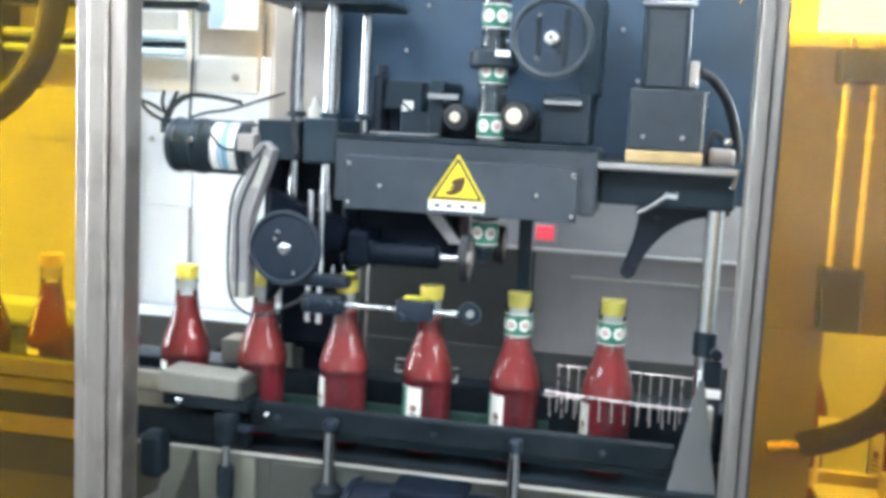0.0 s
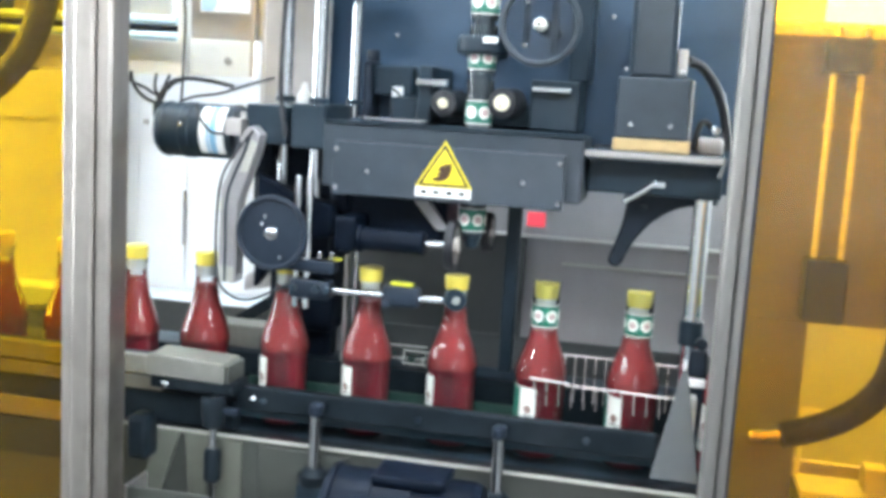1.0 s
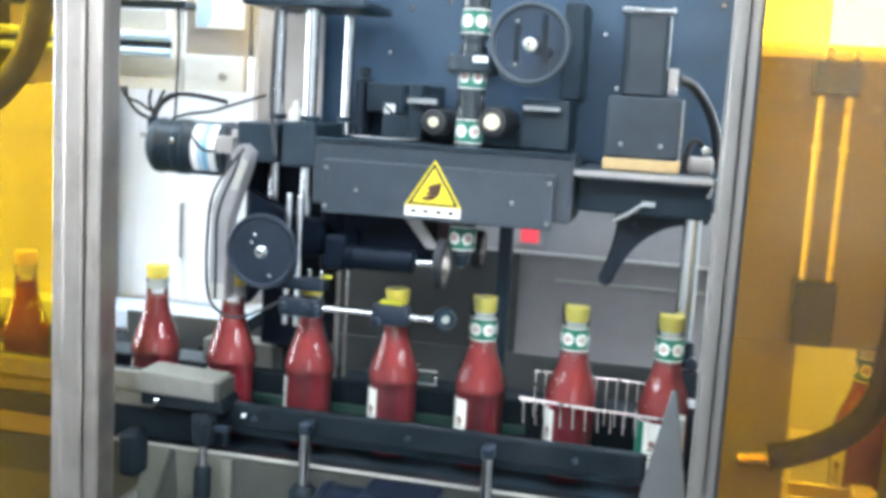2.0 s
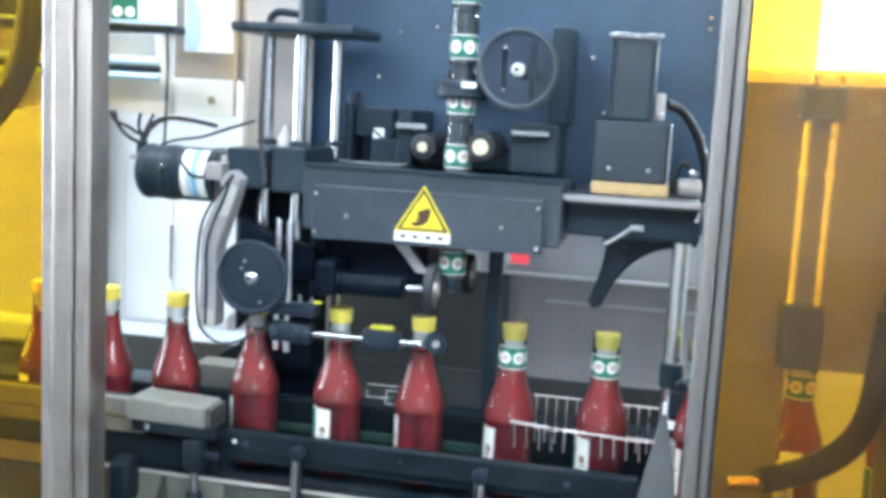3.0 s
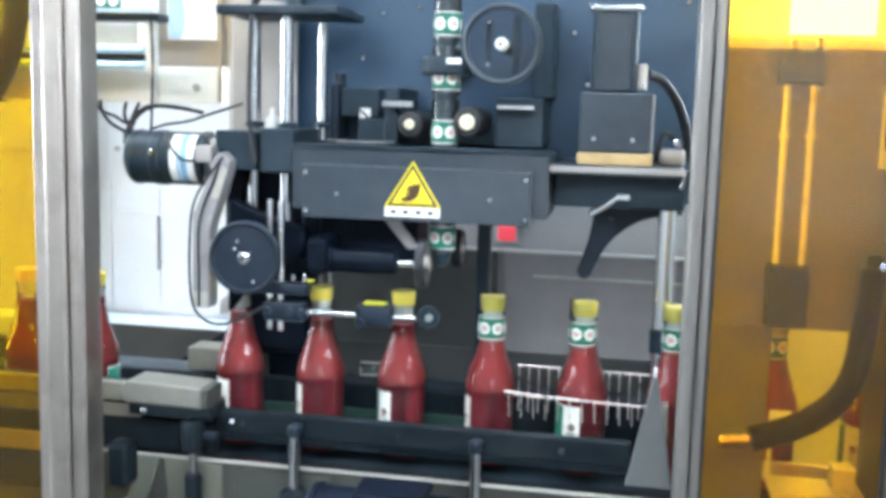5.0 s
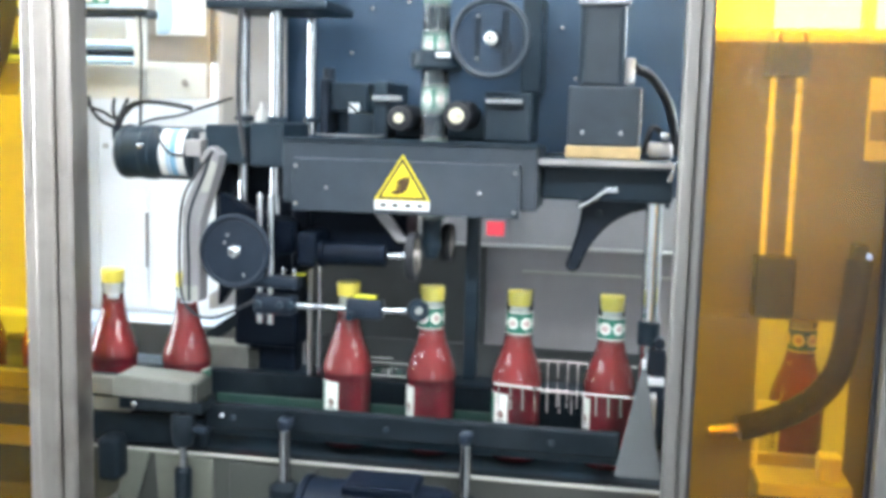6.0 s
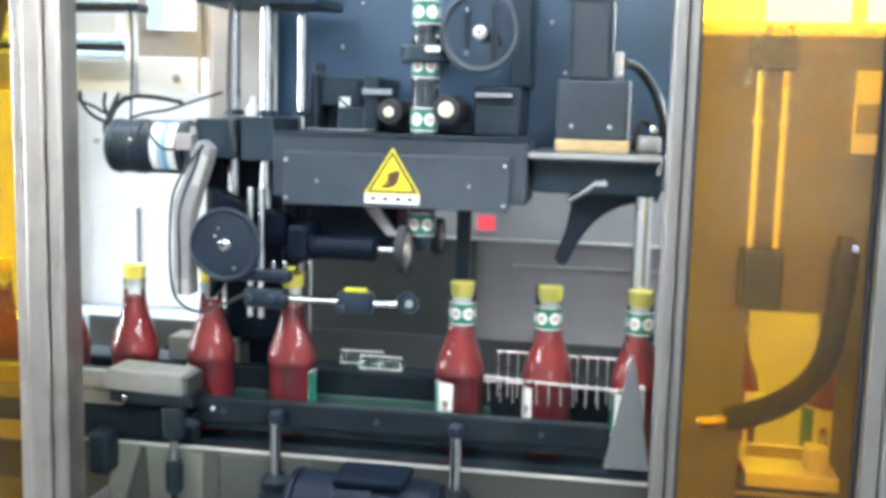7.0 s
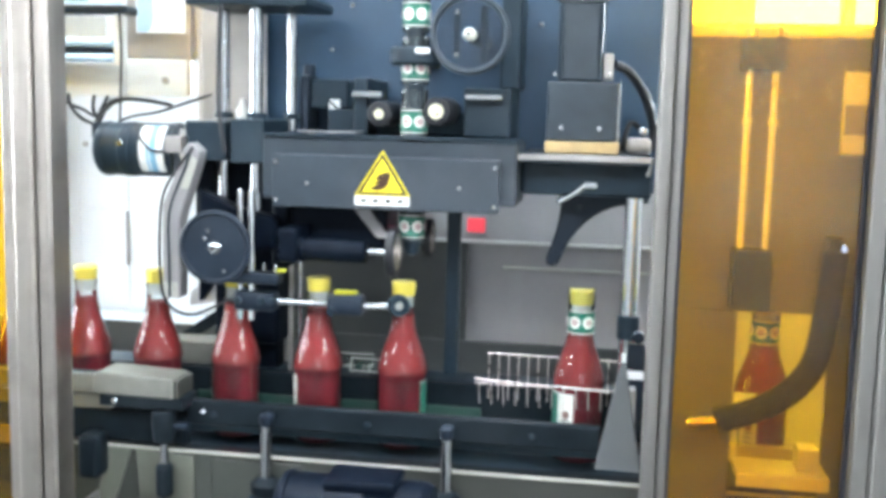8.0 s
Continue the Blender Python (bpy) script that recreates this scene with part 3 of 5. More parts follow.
part("gusset", slab(bmesh.new(), [(-0.338, 0.80), (-0.262, 0.80), (-0.262, 0.894), (-0.346, 0.900)], -0.0705, -0.0645), BENCH, base)
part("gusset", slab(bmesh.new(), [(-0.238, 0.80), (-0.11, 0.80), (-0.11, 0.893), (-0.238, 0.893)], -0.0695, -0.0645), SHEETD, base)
mb = thing("drive_motor", "black drive motor housing under the conveyor", "motor", (0.0, -0.16, 0.8))
part("housing", lathe(bmesh.new(), [(0, 0), (.05, 0), (.058, .006), (.058, .012), (.055, .014), (.055, .06), (.058, .062), (.058, .11), (.055, .112), (.055, .18), (.05, .19), (0, .19)], (-0.10, -0.182, 0.868), (1, 0, 0), 32), OILB, mb)
part("terminal_box", B(-0.04, 0.05, -0.215, -0.150, 0.918, 0.930, bevel=0.004), OILB, mb)
part("foot", B(-0.09, 0.08, -0.22, -0.129, 0.70, 0.815), BLACKP, mb)
sw = thing("side_box", "black rounded box hanging by the post", "box", (-0.37, -0.10, 0.85))
part("box", B(-0.410, -0.380, -0.115, -0.078, 0.866, 0.928, bevel=0.008, seg=3), MATTB, sw)

# ---- back plates ----
bp = thing("back_plate", "large blue-black machine back plate with small screws", "plate", (0.2, 0.15, 1.25))
part("plate", B(-0.300, 0.368, 0.150, 0.160, 1.262, 2.1, bevel=0.001), BACKP, bp)
for x, z in ((-0.10, 1.525), (-0.045, 1.535), (0.335, 1.545), (0.335, 1.56), (0.14, 1.535), (0.337, 1.40), (0.18, 1.50), (-0.13, 1.46)):
    screw(bp, x, 0.1495, z, 0.0035)
sp = thing("steel_side_plate", "grey steel sheet standing behind the clamp posts", "plate", (-0.25, 0.1, 1.3))
part("sheet", B(-0.322, -0.222, 0.118, 0.124, 1.31, 2.1, bevel=0.001), SHEET, sp)
part("fold", B(-0.328, -0.3225, 0.118, 0.16, 1.31, 2.1, bevel=0.001), STEEL, sp)
bk = thing("rear_guard_sheet", "grey stainless guard sheet behind the bottle line", "sheet", (0.1, 0.3, 0.93))
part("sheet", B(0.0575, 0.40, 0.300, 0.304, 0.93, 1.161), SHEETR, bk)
# same guard sheet, darker here for the shade under the head
part("shaded_sheet", B(-0.29, 0.0615, 0.2955, 0.2995, 0.93, 1.161), SHEETX, bk, "left half of the sheet with shade put in its colour")
# steel edge in cream: its bright gleam is put into the colour
part("gleam_lip", B(-0.29, 0.40, 0.291, 0.306, 1.1615, 1.166, bevel=0.001), CREAM, bk)
part("upper_sheet", B(-0.29, 0.40, 0.330, 0.334, 1.10, 1.40), SHEETM, bk)
part("lower_lip", B(0.12, 0.40, 0.296, 0.2995, 1.121, 1.125, bevel=0.001), SHEETL, bk)
red = thing("red_indicator", "small red glowing sensor light", "light", (0.12, 0.32, 1.2))
part("lamp", B(0.056, 0.087, 0.322, 0.3295, 1.175, 1.200, bevel=0.003), REDLED, red)
part("housing", B(0.052, 0.091, 0.3235, 0.3292, 1.171, 1.204, bevel=0.002), SHEETM, red)

# ---- cross beam ----
beam = thing("cross_beam", "dark grey steel cross beam of the sleeving head", "beam", (0, 0, 1.245))
part("body", B(-0.172, 0.168, -0.047, 0.07, 1.252, 1.334, bevel=0.003), GREYP, beam)
part("cover_plate", B(-0.154, 0.147, -0.060, -0.0475, 1.243, 1.312, bevel=0.0015), GREYP, beam)
part("top_strip", B(-0.172, 0.168, -0.052, -0.02, 1.3345, 1.338, bevel=0.001), BLACKP, beam)
for x, z in ((-0.148, 1.302), (0.141, 1.302), (-0.148, 1.252), (0.141, 1.252), (-0.106, 1.275), (0.096, 1.275)):
    screw(beam, x, -0.0605, z, 0.0035)
sg = thing("warning_sign", "yellow triangular warning sign on a white strip", "sign", (-0.005, -0.061, 1.25))


def tri(cx, z0, half, h):
    return [(cx - half, z0), (cx + half, z0), (cx, z0 + h)]


part("backing", slab(bmesh.new(), tri(-0.005, 1.2615, 0.037, 0.0595), -0.0613, -0.0603, 0), SIGNY, sg)
part("border", slab(bmesh.new(), tri(-0.005, 1.2630, 0.0335, 0.0540), -0.0617, -0.0614, 0), INK, sg, "black border")
part("field", slab(bmesh.new(), tri(-0.005, 1.2660, 0.0275, 0.0445), -0.0621, -0.0618, 0), SIGNY, sg)
part("pictogram", slab(bmesh.new(), [(-0.0200, 1.2700), (-0.0120, 1.2685), (-0.0040, 1.2705), (0.0018, 1.2755), (0.0042, 1.2820), (0.0055, 1.2885), (0.0028, 1.2945), (-0.0002, 1.2905), (-0.0030, 1.2935), (-0.0052, 1.2888), (-0.0092, 1.2908), (-0.0100, 1.2868), (-0.0135, 1.2862), (-0.0125, 1.2828), (-0.0085, 1.2812), (-0.0145, 1.2795), (-0.0135, 1.2762), (-0.0090, 1.2762), (-0.0195, 1.2730)], -0.0625, -0.0622, 0), INKBR, sg, "dark brown pictogram of an open palm")
part("text_strip", B(-0.0415, 0.0310, -0.0613, -0.0603, 1.2485, 1.2610, bevel=0), PAPER, sg, "white strip under the triangle")
for x in (-0.030, -0.014, 0.003, 0.019):
    part("text_bar", B(x - .0035, x + .0035, -0.0617, -0.0614, 1.2525, 1.2572, bevel=0), INK, sg)

# ---- clamp block, posts, top plate ----
cb = thing("clamp_block", "black split clamp block gripping steel posts", "block", (-0.226, 0, 1.298))
part("block", B(-0.286, -0.229, -0.034, 0.075, 1.299, 1.352, bevel=0.003), BLACKP, cb)
part("block", B(-0.220, -0.1725, -0.040, 0.075, 1.297, 1.356, bevel=0.003), BLACKP, cb)
part("spacer", B(-0.2285, -0.2205, -0.02, 0.06, 1.305, 1.345, bevel=0.001), BLACK, cb)


def post(x, y, z0, z1, r, label):
    p = thing("guide_post", label, "post", (x, y, z0), "guide posts of the sleeving head")
    part("rod", R((x, y, z0), (x, y, z1), r, 24), CHROME, p)
    for z in (1.3565,):
        if z0 < z < z1:
            part("collar", lathe(bmesh.new(), [(r, 0), (r + .004, 0), (r + .005, .001), (r + .005, .006), (r + .003, .008), (r, .008)], (x, y, z), (0, 0, 1), 20), BLACKP, p)


post(-0.254, 0.030, 1.20, 1.506, 0.0085, "polished steel guide post through the clamp block")
post(-0.196, 0.000, 1.18, 1.506, 0.0090, "polished steel guide post beside the beam")
post(-0.172, 0.0850, 1.338, 1.506, 0.0072, "polished steel guide post behind the beam")
tp = thing("post_top_plate", "black plate joining the post tops with a crank", "plate", (-0.2, 0.03, 1.506))
part("plate", B(-0.288, -0.118, -0.028, 0.108, 1.5065, 1.519, bevel=0.003), BLACKP, tp)
part("crank", S([(-0.255, 0.03, 1.5195), (-0.253, 0.03, 1.530), (-0.243, 0.03, 1.537), (-0.225, 0.03, 1.536), (-0.205, 0.03, 1.534)], 0.0055), BLACK, tp)
part("spindle", R((-0.197, 0.03, 1.5195), (-0.197, 0.03, 1.70), 0.016), BLACKP, tp)
part("cable_stub", S([(-0.236, -0.03, 1.505), (-0.237, -0.034, 1.44), (-0.236, -0.038, 1.37), (-0.2255, -0.042, 1.31)], 0.0032), RUBBER, tp)
sn = thing("small_bottle_shaped_knob", "small cream plastic knob on the clamp block", "knob", (-0.222, 0.03, 1.35))
part("knob", lathe(bmesh.new(), [(0, 0), (.009, 0), (.010, .003), (.010, .014), (.005, .022), (.004, .03), (0, .031)], (-0.227, 0.03, 1.353), (0, 0, 1), 18), CREAM, sn)

# ---- gear motor ----
mo = thing("gear_motor", "black gear motor with a white and blue label", "motor", (-0.37, 0.02, 1.27))
part("housing", lathe(bmesh.new(), [(0, 0), (.033, 0), (.038, .005), (.039, .012), (.0375, .014), (.0375, .038), (.039, .040), (.039, .052), (.0375, .054), (.0375, .108), (.039, .11), (.039, .117), (0, .117)], (-0.432, 0.02, 1.309), (1, 0, 0), 40), BLACKP, mo)
part("label_sheet", lathe(bmesh.new(), [(.0379, 0), (.0381, 0), (.0381, .036), (.0379, .036)], (-0.361, 0.02, 1.309), (1, 0, 0), 20, 206, 322), PAPER, mo, "white printed label")
for x, w in ((-0.350, .003), (-0.345, .009)):
    part("label_band", lathe(bmesh.new(), [(.0382, 0), (.0384, 0), (.0384, w), (.0382, w)], (x, 0.02, 1.309), (1, 0, 0), 20, 207, 321), PAPERBLUE, mo, "pale blue band of the label")
part("flange", B(-0.3145, -0.296, -0.012, 0.055, 1.282, 1.345, bevel=0.004), GREYP, mo)
part("bracket", B(-0.2955, -0.2865, -0.03, 0.06, 1.30, 1.34), SHEET, mo)
part("corner_bracket", B(-0.304, -0.281, -0.060, -0.036, 1.309, 1.331, bevel=0.001), SHEET, mo)
part("terminal_knob", R((-0.388, -0.020, 1.318), (-0.388, -0.014, 1.318), 0.004), CHROME, mo)

# ---- belt guard and knob wheel ----
bg = thing("belt_guard", "grey bent steel belt guard with pale ends", "guard", (-0.29, -0.03, 1.11))
part("casing", slab(bmesh.new(), [(-0.309, 1.112), (-0.284, 1.111), (-0.283, 1.222), (-0.260, 1.290), (-0.254, 1.312), (-0.268, 1.324), (-0.279, 1.314), (-0.281, 1.300), (-0.308, 1.238)], -0.060, -0.030, 0.002), SHEETR, bg)
part("lower_patch", B(-0.3075, -0.2855, -0.0612, -0.0603, 1.1125, 1.134, bevel=0.0002), SHEETL, bg, "paler lower end of the guard")
part("upper_patch", slab(bmesh.new(), [(-0.281, 1.262), (-0.270, 1.262), (-0.257, 1.300), (-0.266, 1.306)], -0.0612, -0.0603, 0), SHEETL, bg, "paler bend of the guard")
part("rivet", lathe(bmesh.new(), [(.003, 0), (.003, .003), (0, .004)], (-0.3095, -0.045, 1.218), (-1, 0, 0), 10), BLACKP, bg)
part("edge_bead", S([(-0.298, -0.0615, 1.113), (-0.298, -0.0615, 1.16), (-0.297, -0.0615, 1.230), (-0.274, -0.0615, 1.290), (-0.268, -0.0615, 1.310)], 0.0018, 8), BLACKP, bg)
cb2 = thing("sensor_cable", "thin black cable looping under the belt guard", "cable", (-0.3, -0.06, 1.1))
part("cable", S([(-0.262, -0.064, 1.318), (-0.300, -0.066, 1.262), (-0.309, -0.066, 1.205), (-0.307, -0.066, 1.125), (-0.290, -0.066, 1.098), (-0.262, -0.065, 1.092), (-0.225, -0.062, 1.108), (-0.200, -0.06, 1.122)], 0.0019, 8), RUBBER, cb2)
body = thing("head_body", "black sleeving head body below the beam", "machine", (-0.2, 0.03, 1.12))
part("body", B(-0.276, -0.180, 0.046, 0.11, 1.03, 1.296, bevel=0.006), OILB, body)
part("upper_body", B(-0.305, -0.2765, 0.046, 0.11, 1.135, 1.296, bevel=0.004), OILB, body)
part("arm_block", B(-0.1795, -0.150, 0.012, 0.11, 1.15, 1.250, bevel=0.008, seg=3), OILB, body)
part("carriage", B(-0.149, -0.012, 0.000, 0.09, 1.180, 1.2515, bevel=0.008, seg=3), OILB, body)
part("column", B(-0.262, -0.19, 0.075, 0.11, 0.9365, 1.0295, bevel=0.003), OILB, body)
part("web", slab(bmesh.new(), [(-0.27, 1.26), (-0.21, 1.235), (-0.16, 1.225), (-0.16, 1.18), (-0.22, 1.17), (-0.27, 1.10)], -0.03, -0.005, 0.004), OILB, body)


def hand_wheel(name, label, c, R0, rim, hub, hub_mat, disc, rim_mat, axis=(0, -1, 0)):
    w = thing(name, label, "wheel", c)
    ring = bmesh.new()
    pts = [(R0 + rim * math.cos(a), rim * 1.2 * math.sin(a)) for a in [2 * math.pi * k / 12 for k in range(13)]]
    lathe(ring, pts, c, axis, 48)
    part("rim", ring, rim_mat, w)
    if disc:
        part("disc", lathe(bmesh.new(), [(0, -.004), (R0 * .55, -.004), (R0 * .97, -.001), (R0 * .97, .001), (R0 * .6, .003), (R0 * .35, .0035), (0, .006)], c, axis, 40), BLACK, w)
    part("hub", lathe(bmesh.new(), [(hub * 1.5, -.01), (hub * 1.5, .004), (hub, .006), (hub, .010), (hub * .8, .0115), (0, .0115)], c, axis, 24), hub_mat, w, "pale hub")
    part("hub_screw", lathe(bmesh.new(), [(hub * .45, .0116), (hub * .45, .0135), (hub * .2, .0135), (hub * .2, .0122), (0, .0122)], c, axis, 12), INK, w)
    return w


kw = hand_wheel("knob_wheel", "black plastic adjusting wheel with steel hub", (-0.222, -0.088, 1.188), 0.0455, 0.004, 0.0065, CHROME, True, BLACK)
for dx, dz in ((-0.008, 0.022), (0.014, -0.03), (-0.012, 0.012)):
    screw(kw, -0.222 + dx, -0.0915, 1.188 + dz, 0.0028)
part("axle", R((-0.222, -0.083, 1.188), (-0.222, -0.032, 1.188), 0.009), CHROME, kw)
hw = hand_wheel("ring_wheel", "black ring film wheel with cream hub", (0.099, -0.023, 1.472), 0.0485, 0.0042, 0.0055, LABELW, False, GREYP)
part("clear_disc", lathe(bmesh.new(), [(.012, -.0015), (.0455, -.0015), (.0455, .0005), (.012, .0005)], (0.099, -0.023, 1.472), (0, -1, 0), 40), glass_mat("smoked_acrylic", (0.62, 0.66, 0.70), 0.08, 0.06, (0.2, 0.25, 0.32)), hw)
part("bar", B(0.078, 0.086, -0.022, -0.016, 1.442, 1.505, bevel=0.001), BLACKP, hw)
part("bar", B(0.113, 0.122, -0.022, -0.016, 1.436, 1.508, bevel=0.001), BLACKP, hw)
for z in (1.446, 1.500):
    screw(hw, 0.082, -0.0225, z, 0.003)
part("axle", R((0.099, -0.012, 1.472), (0.099, 0.1495, 1.472), 0.010), BLACK, hw)

# pale bracket hanging under the belt guard
pb = thing("pale_bracket", "pale grey steel bracket under the belt guard", "bracket", (-0.29, 0.06, 1.08))
part("plate", slab(bmesh.new(), [(-0.318, 1.078), (-0.277, 1.088), (-0.2765, 1.112), (-0.300, 1.112), (-0.318, 1.100)], 0.056, 0.066, 0.001), SHEETM, pb)
part("arm", B(-0.298, -0.2755, 0.0665, 0.080, 1.092, 1.130, bevel=0.001), SHEETR, pb)

# twin rods with small clamps below the block
for x, y in ((-0.203, -0.045), (-0.186, -0.05)):
    r_ = thing("thin_rod", "thin polished steel rod under the clamp block", "rod", (x, y, 1.10), "thin rods under the clamp block")
    part("rod", R((x, y, 1.085), (x, y, 1.262), 0.0046), RODST, r_)
jc = thing("rod_clamp", "black cross clamp with knurled screws", "clamp", (-0.19, -0.05, 1.13))
part("clamp", B(-0.215, -0.145, -0.062, -0.036, 1.136, 1.152, bevel=0.004), BLACK, jc)
part("lower_clamp", B(-0.208, -0.150, -0.062, -0.034, 1.100, 1.126, bevel=0.005), BLACK, jc)
for x in (-0.199, -0.168, -0.152):
    part("thumb_screw", R((x, -0.070, 1.115), (x, -0.0625, 1.115), 0.005), BLACKP, jc)
    part("stud", R((x, -0.052, 1.153), (x, -0.052, 1.164), 0.0028), CHROME, jc)
for x in (-0.163, -0.149):
    r_ = thing("thin_rod", "thin polished steel rod standing on the rear rail", "rod", (x, 0.035, 0.99), "thin rods under the clamp block")
    part("rod", R((x, 0.055, 0.9905), (x, 0.055, 1.19), 0.0036 if x < -0.155 else 0.0026), SHEET if x < -0.155 else RODST, r_)

# drum arm and drive discs
dr = thing("drive_drum", "black drum with steel shaft under the beam", "drum", (-0.07, -0.03, 1.178))
part("drum", lathe(bmesh.new(), [(0, 0), (.0165, 0), (.018, .002), (.018, .006), (.0155, .008), (.0155, .088), (.013, .09), (0, .09)], (-0.117, -0.050, 1.186), (1, 0, 0), 28), OILB, dr)
part("shaft", R((-0.0265, -0.050, 1.186), (0.002, -0.052, 1.187), 0.0048), CHROME, dr)
part("slant_plate", slab(bmesh.new(), [(-0.058, 1.242), (-0.036, 1.242), (-0.004, 1.200), (-0.022, 1.200)], -0.012, -0.004, 0.001), SHEETR, dr)
part("yoke", B(-0.146, -0.1175, -0.066, 0.0, 1.168, 1.215, bevel=0.006), OILB, dr)


def drive_disc(x, y, z, r, label):
    d = thing("drive_disc", label, "wheel", (x, y, z), "film drive wheels")
    part("tyre", lathe(bmesh.new(), [(r * .75, -.006), (r * .95, -.006), (r, -.004), (r, .004), (r * .95, .006), (r * .75, .006)], (x, y, z), (1, 0, 0), 36), RUBBER, d)
    part("rim", lathe(bmesh.new(), [(0, .003), (r * .3, .0075), (r * .34, .004), (r * .72, .004), (r * .745, .0055), (r * .745, -.0055), (0, -.0055)], (x, y, z), (1, 0, 0), 32), STEEL, d)
    return d


d1 = drive_disc(0.0100, -0.054, 1.188, 0.033, "black rubber drive wheel with grey steel rim")
d2 = drive_disc(0.0385, 0.048, 1.196, 0.027, "smaller black rubber counter wheel with steel rim")
md = thing("film_mandrel", "slim dark mandrel inside the film tube", "mandrel", (0.024, 0, 1.18))
part("core", lathe(bmesh.new(), [(0, 0), (.008, .004), (.0135, .02), (.0135, .36), (.006, .42), (0, .422)], (0.024, 0, 1.176), (0, 0, 1), 24), BLACKP, md)

# sensor rod
sr = thing("sensor_rod", "steel sensor rod with black clamp and yellow tape", "sensor", (-0.07, -0.05, 1.113))
part("rod", R((-0.150, -0.048, 1.113), (0.002, -0.048, 1.113), 0.0052), CHROME, sr)
part("clamp", B(-0.080, -0.030, -0.058, -0.036, 1.100, 1.128, bevel=0.005), BLACK, sr)
part("yellow_tape", B(-0.070, -0.040, -0.054, -0.040, 1.1285, 1.132, bevel=0.001), FLUOY, sr, "bright yellow tape")
part("sensor_head", R((-0.072, -0.066, 1.105), (-0.072, -0.030, 1.105), 0.006), BLACK, sr)
part("end_ring", lathe(bmesh.new(), [(.006, -.008), (.013, -.008), (.0145, -.005), (.0145, .005), (.013, .008), (.006, .008)], (0.017, -0.048, 1.116), (0.4, -0.9, 0), 24), BLACKP, sr)
part("end_cap", lathe(bmesh.new(), [(0, .004), (.0055, .004), (.0055, -.006), (0, -.006)], (0.017, -0.048, 1.116), (0.4, -0.9, 0), 16), SHEETL, sr)
part("tape_arm", B(-0.158, -0.140, -0.046, -0.038, 1.1525, 1.156, bevel=0.001), FLUOY, sr, "bright yellow tape")

# ---- film path on top ----
gb = thing("film_guide", "black film guide block with white tag", "guide", (0.018, 0.0, 1.43))
ring = lathe(bmesh.new(), [(.0195, -.012), (.030, -.012), (.0335, -.008), (.0335, .008), (.030, .012), (.0195, .012), (.0195, -.012)], (0.024, 0.0, 1.444), (0, 0, 1), 32)
part("ring", ring, BLACKP, gb)
part("white_tag", B(0.030, 0.049, -0.0355, -0.034, 1.446, 1.453, bevel=0.0005), PAPER, gb, "white tag")
part("arm", B(0.010, 0.034, 0.031, 0.1495, 1.436, 1.452), BLACKP, gb)


def pinch_roller(x, y, z, r, cap, label):
    p = thing("pinch_roller", label, "roller", (x, y, z), "film pinch rollers")
    part("roller", lathe(bmesh.new(), [(0, -.10), (r * .9, -.10), (r, -.09), (r, 0), (r * .93, .004), (cap, .006), (0, .006)], (x, y, z), (0, -1, 0), 28), RUBBER, p)
    part("face", lathe(bmesh.new(), [(cap, .0062), (cap * .97, .009), (cap * .4, .010), (cap * .36, .0085), (0, .0085)], (x, y, z), (0, -1, 0), 24), IVORY, p, "pale end face")
    part("pin", R((x + cap * .3, y - .0105, z + cap * .3), (x + cap * .3, y - .0095, z + cap * .3), cap * .16, 8), INK, p)
    return p


ROLLER_A = pinch_roller(-0.0235, 0.0, 1.367, 0.0175, 0.0066, "black rubber pinch roller with small white end")
ROLLER_B = pinch_roller(0.056, -0.012, 1.372, 0.0195, 0.0102, "black rubber pinch roller with cream end")
rb = thing("roller_bracket", "black roller bracket with bright steel bars", "bracket", (0, 0.06, 1.338))
part("left_cheek", B(-0.065, -0.045, 0.02, 0.149, 1.3385, 1.415, bevel=0.003), BLACKP, rb)
part("right_cheek", B(0.086, 0.150, 0.03, 0.149, 1.3385, 1.405, bevel=0.003), BLACKP, rb)
part("steel_bar", B(-0.064, -0.022, 0.004, 0.0195, 1.389, 1.397, bevel=0.001), CHROME, rb, "bright steel bar")
part("steel_bar", B(0.090, 0.140, 0.012, 0.0295, 1.389, 1.396, bevel=0.001), CHROME, rb, "bright steel bar")
part("upright", B(0.130, 0.158, 0.07, 0.149, 1.4055, 1.535, bevel=0.003), BLACKP, rb)
part("base_block", B(-0.115, 0.1, 0.0705, 0.149, 1.3385, 1.372, bevel=0.003), BLACKP, rb)
tg = thing("tag_square", "small white square sticker on a dark block", "sticker", (-0.112, 0.1, 1.378))
part("block", B(-0.150, -0.092, 0.100, 0.149, 1.3725, 1.415, bevel=0.004), BLACKP, tg)
part("sticker", B(-0.121, -0.105, 0.0985, 0.0995, 1.366, 1.386, bevel=0), PAPER, tg, "white sticker")
part("stripe", slab(bmesh.new(), [(-0.121, 1.382), (-0.105, 1.368), (-0.105, 1.373), (-0.121, 1.386)], 0.0975, 0.0984, 0), INK, tg)
cc = thing("coiled_cable", "thin pale cable lying on the beam", "cable", (-0.08, 0.0, 1.34))
part("cable", S([(-0.145, 0.02, 1.3415), (-0.11, -0.005, 1.3415), (-0.08, -0.012, 1.3415), (-0.055, 0.0, 1.3415), (-0.05, 0.02, 1.3415)], 0.0010, 8), SHEETM, cc)
jn = thing("junction_unit", "black fittings clustered behind the steel post", "fitting", (-0.13, 0.12, 1.36))
part("unit", B(-0.163, -0.1505, 0.09, 0.149, 1.3345, 1.42, bevel=0.006), BLACK, jn)
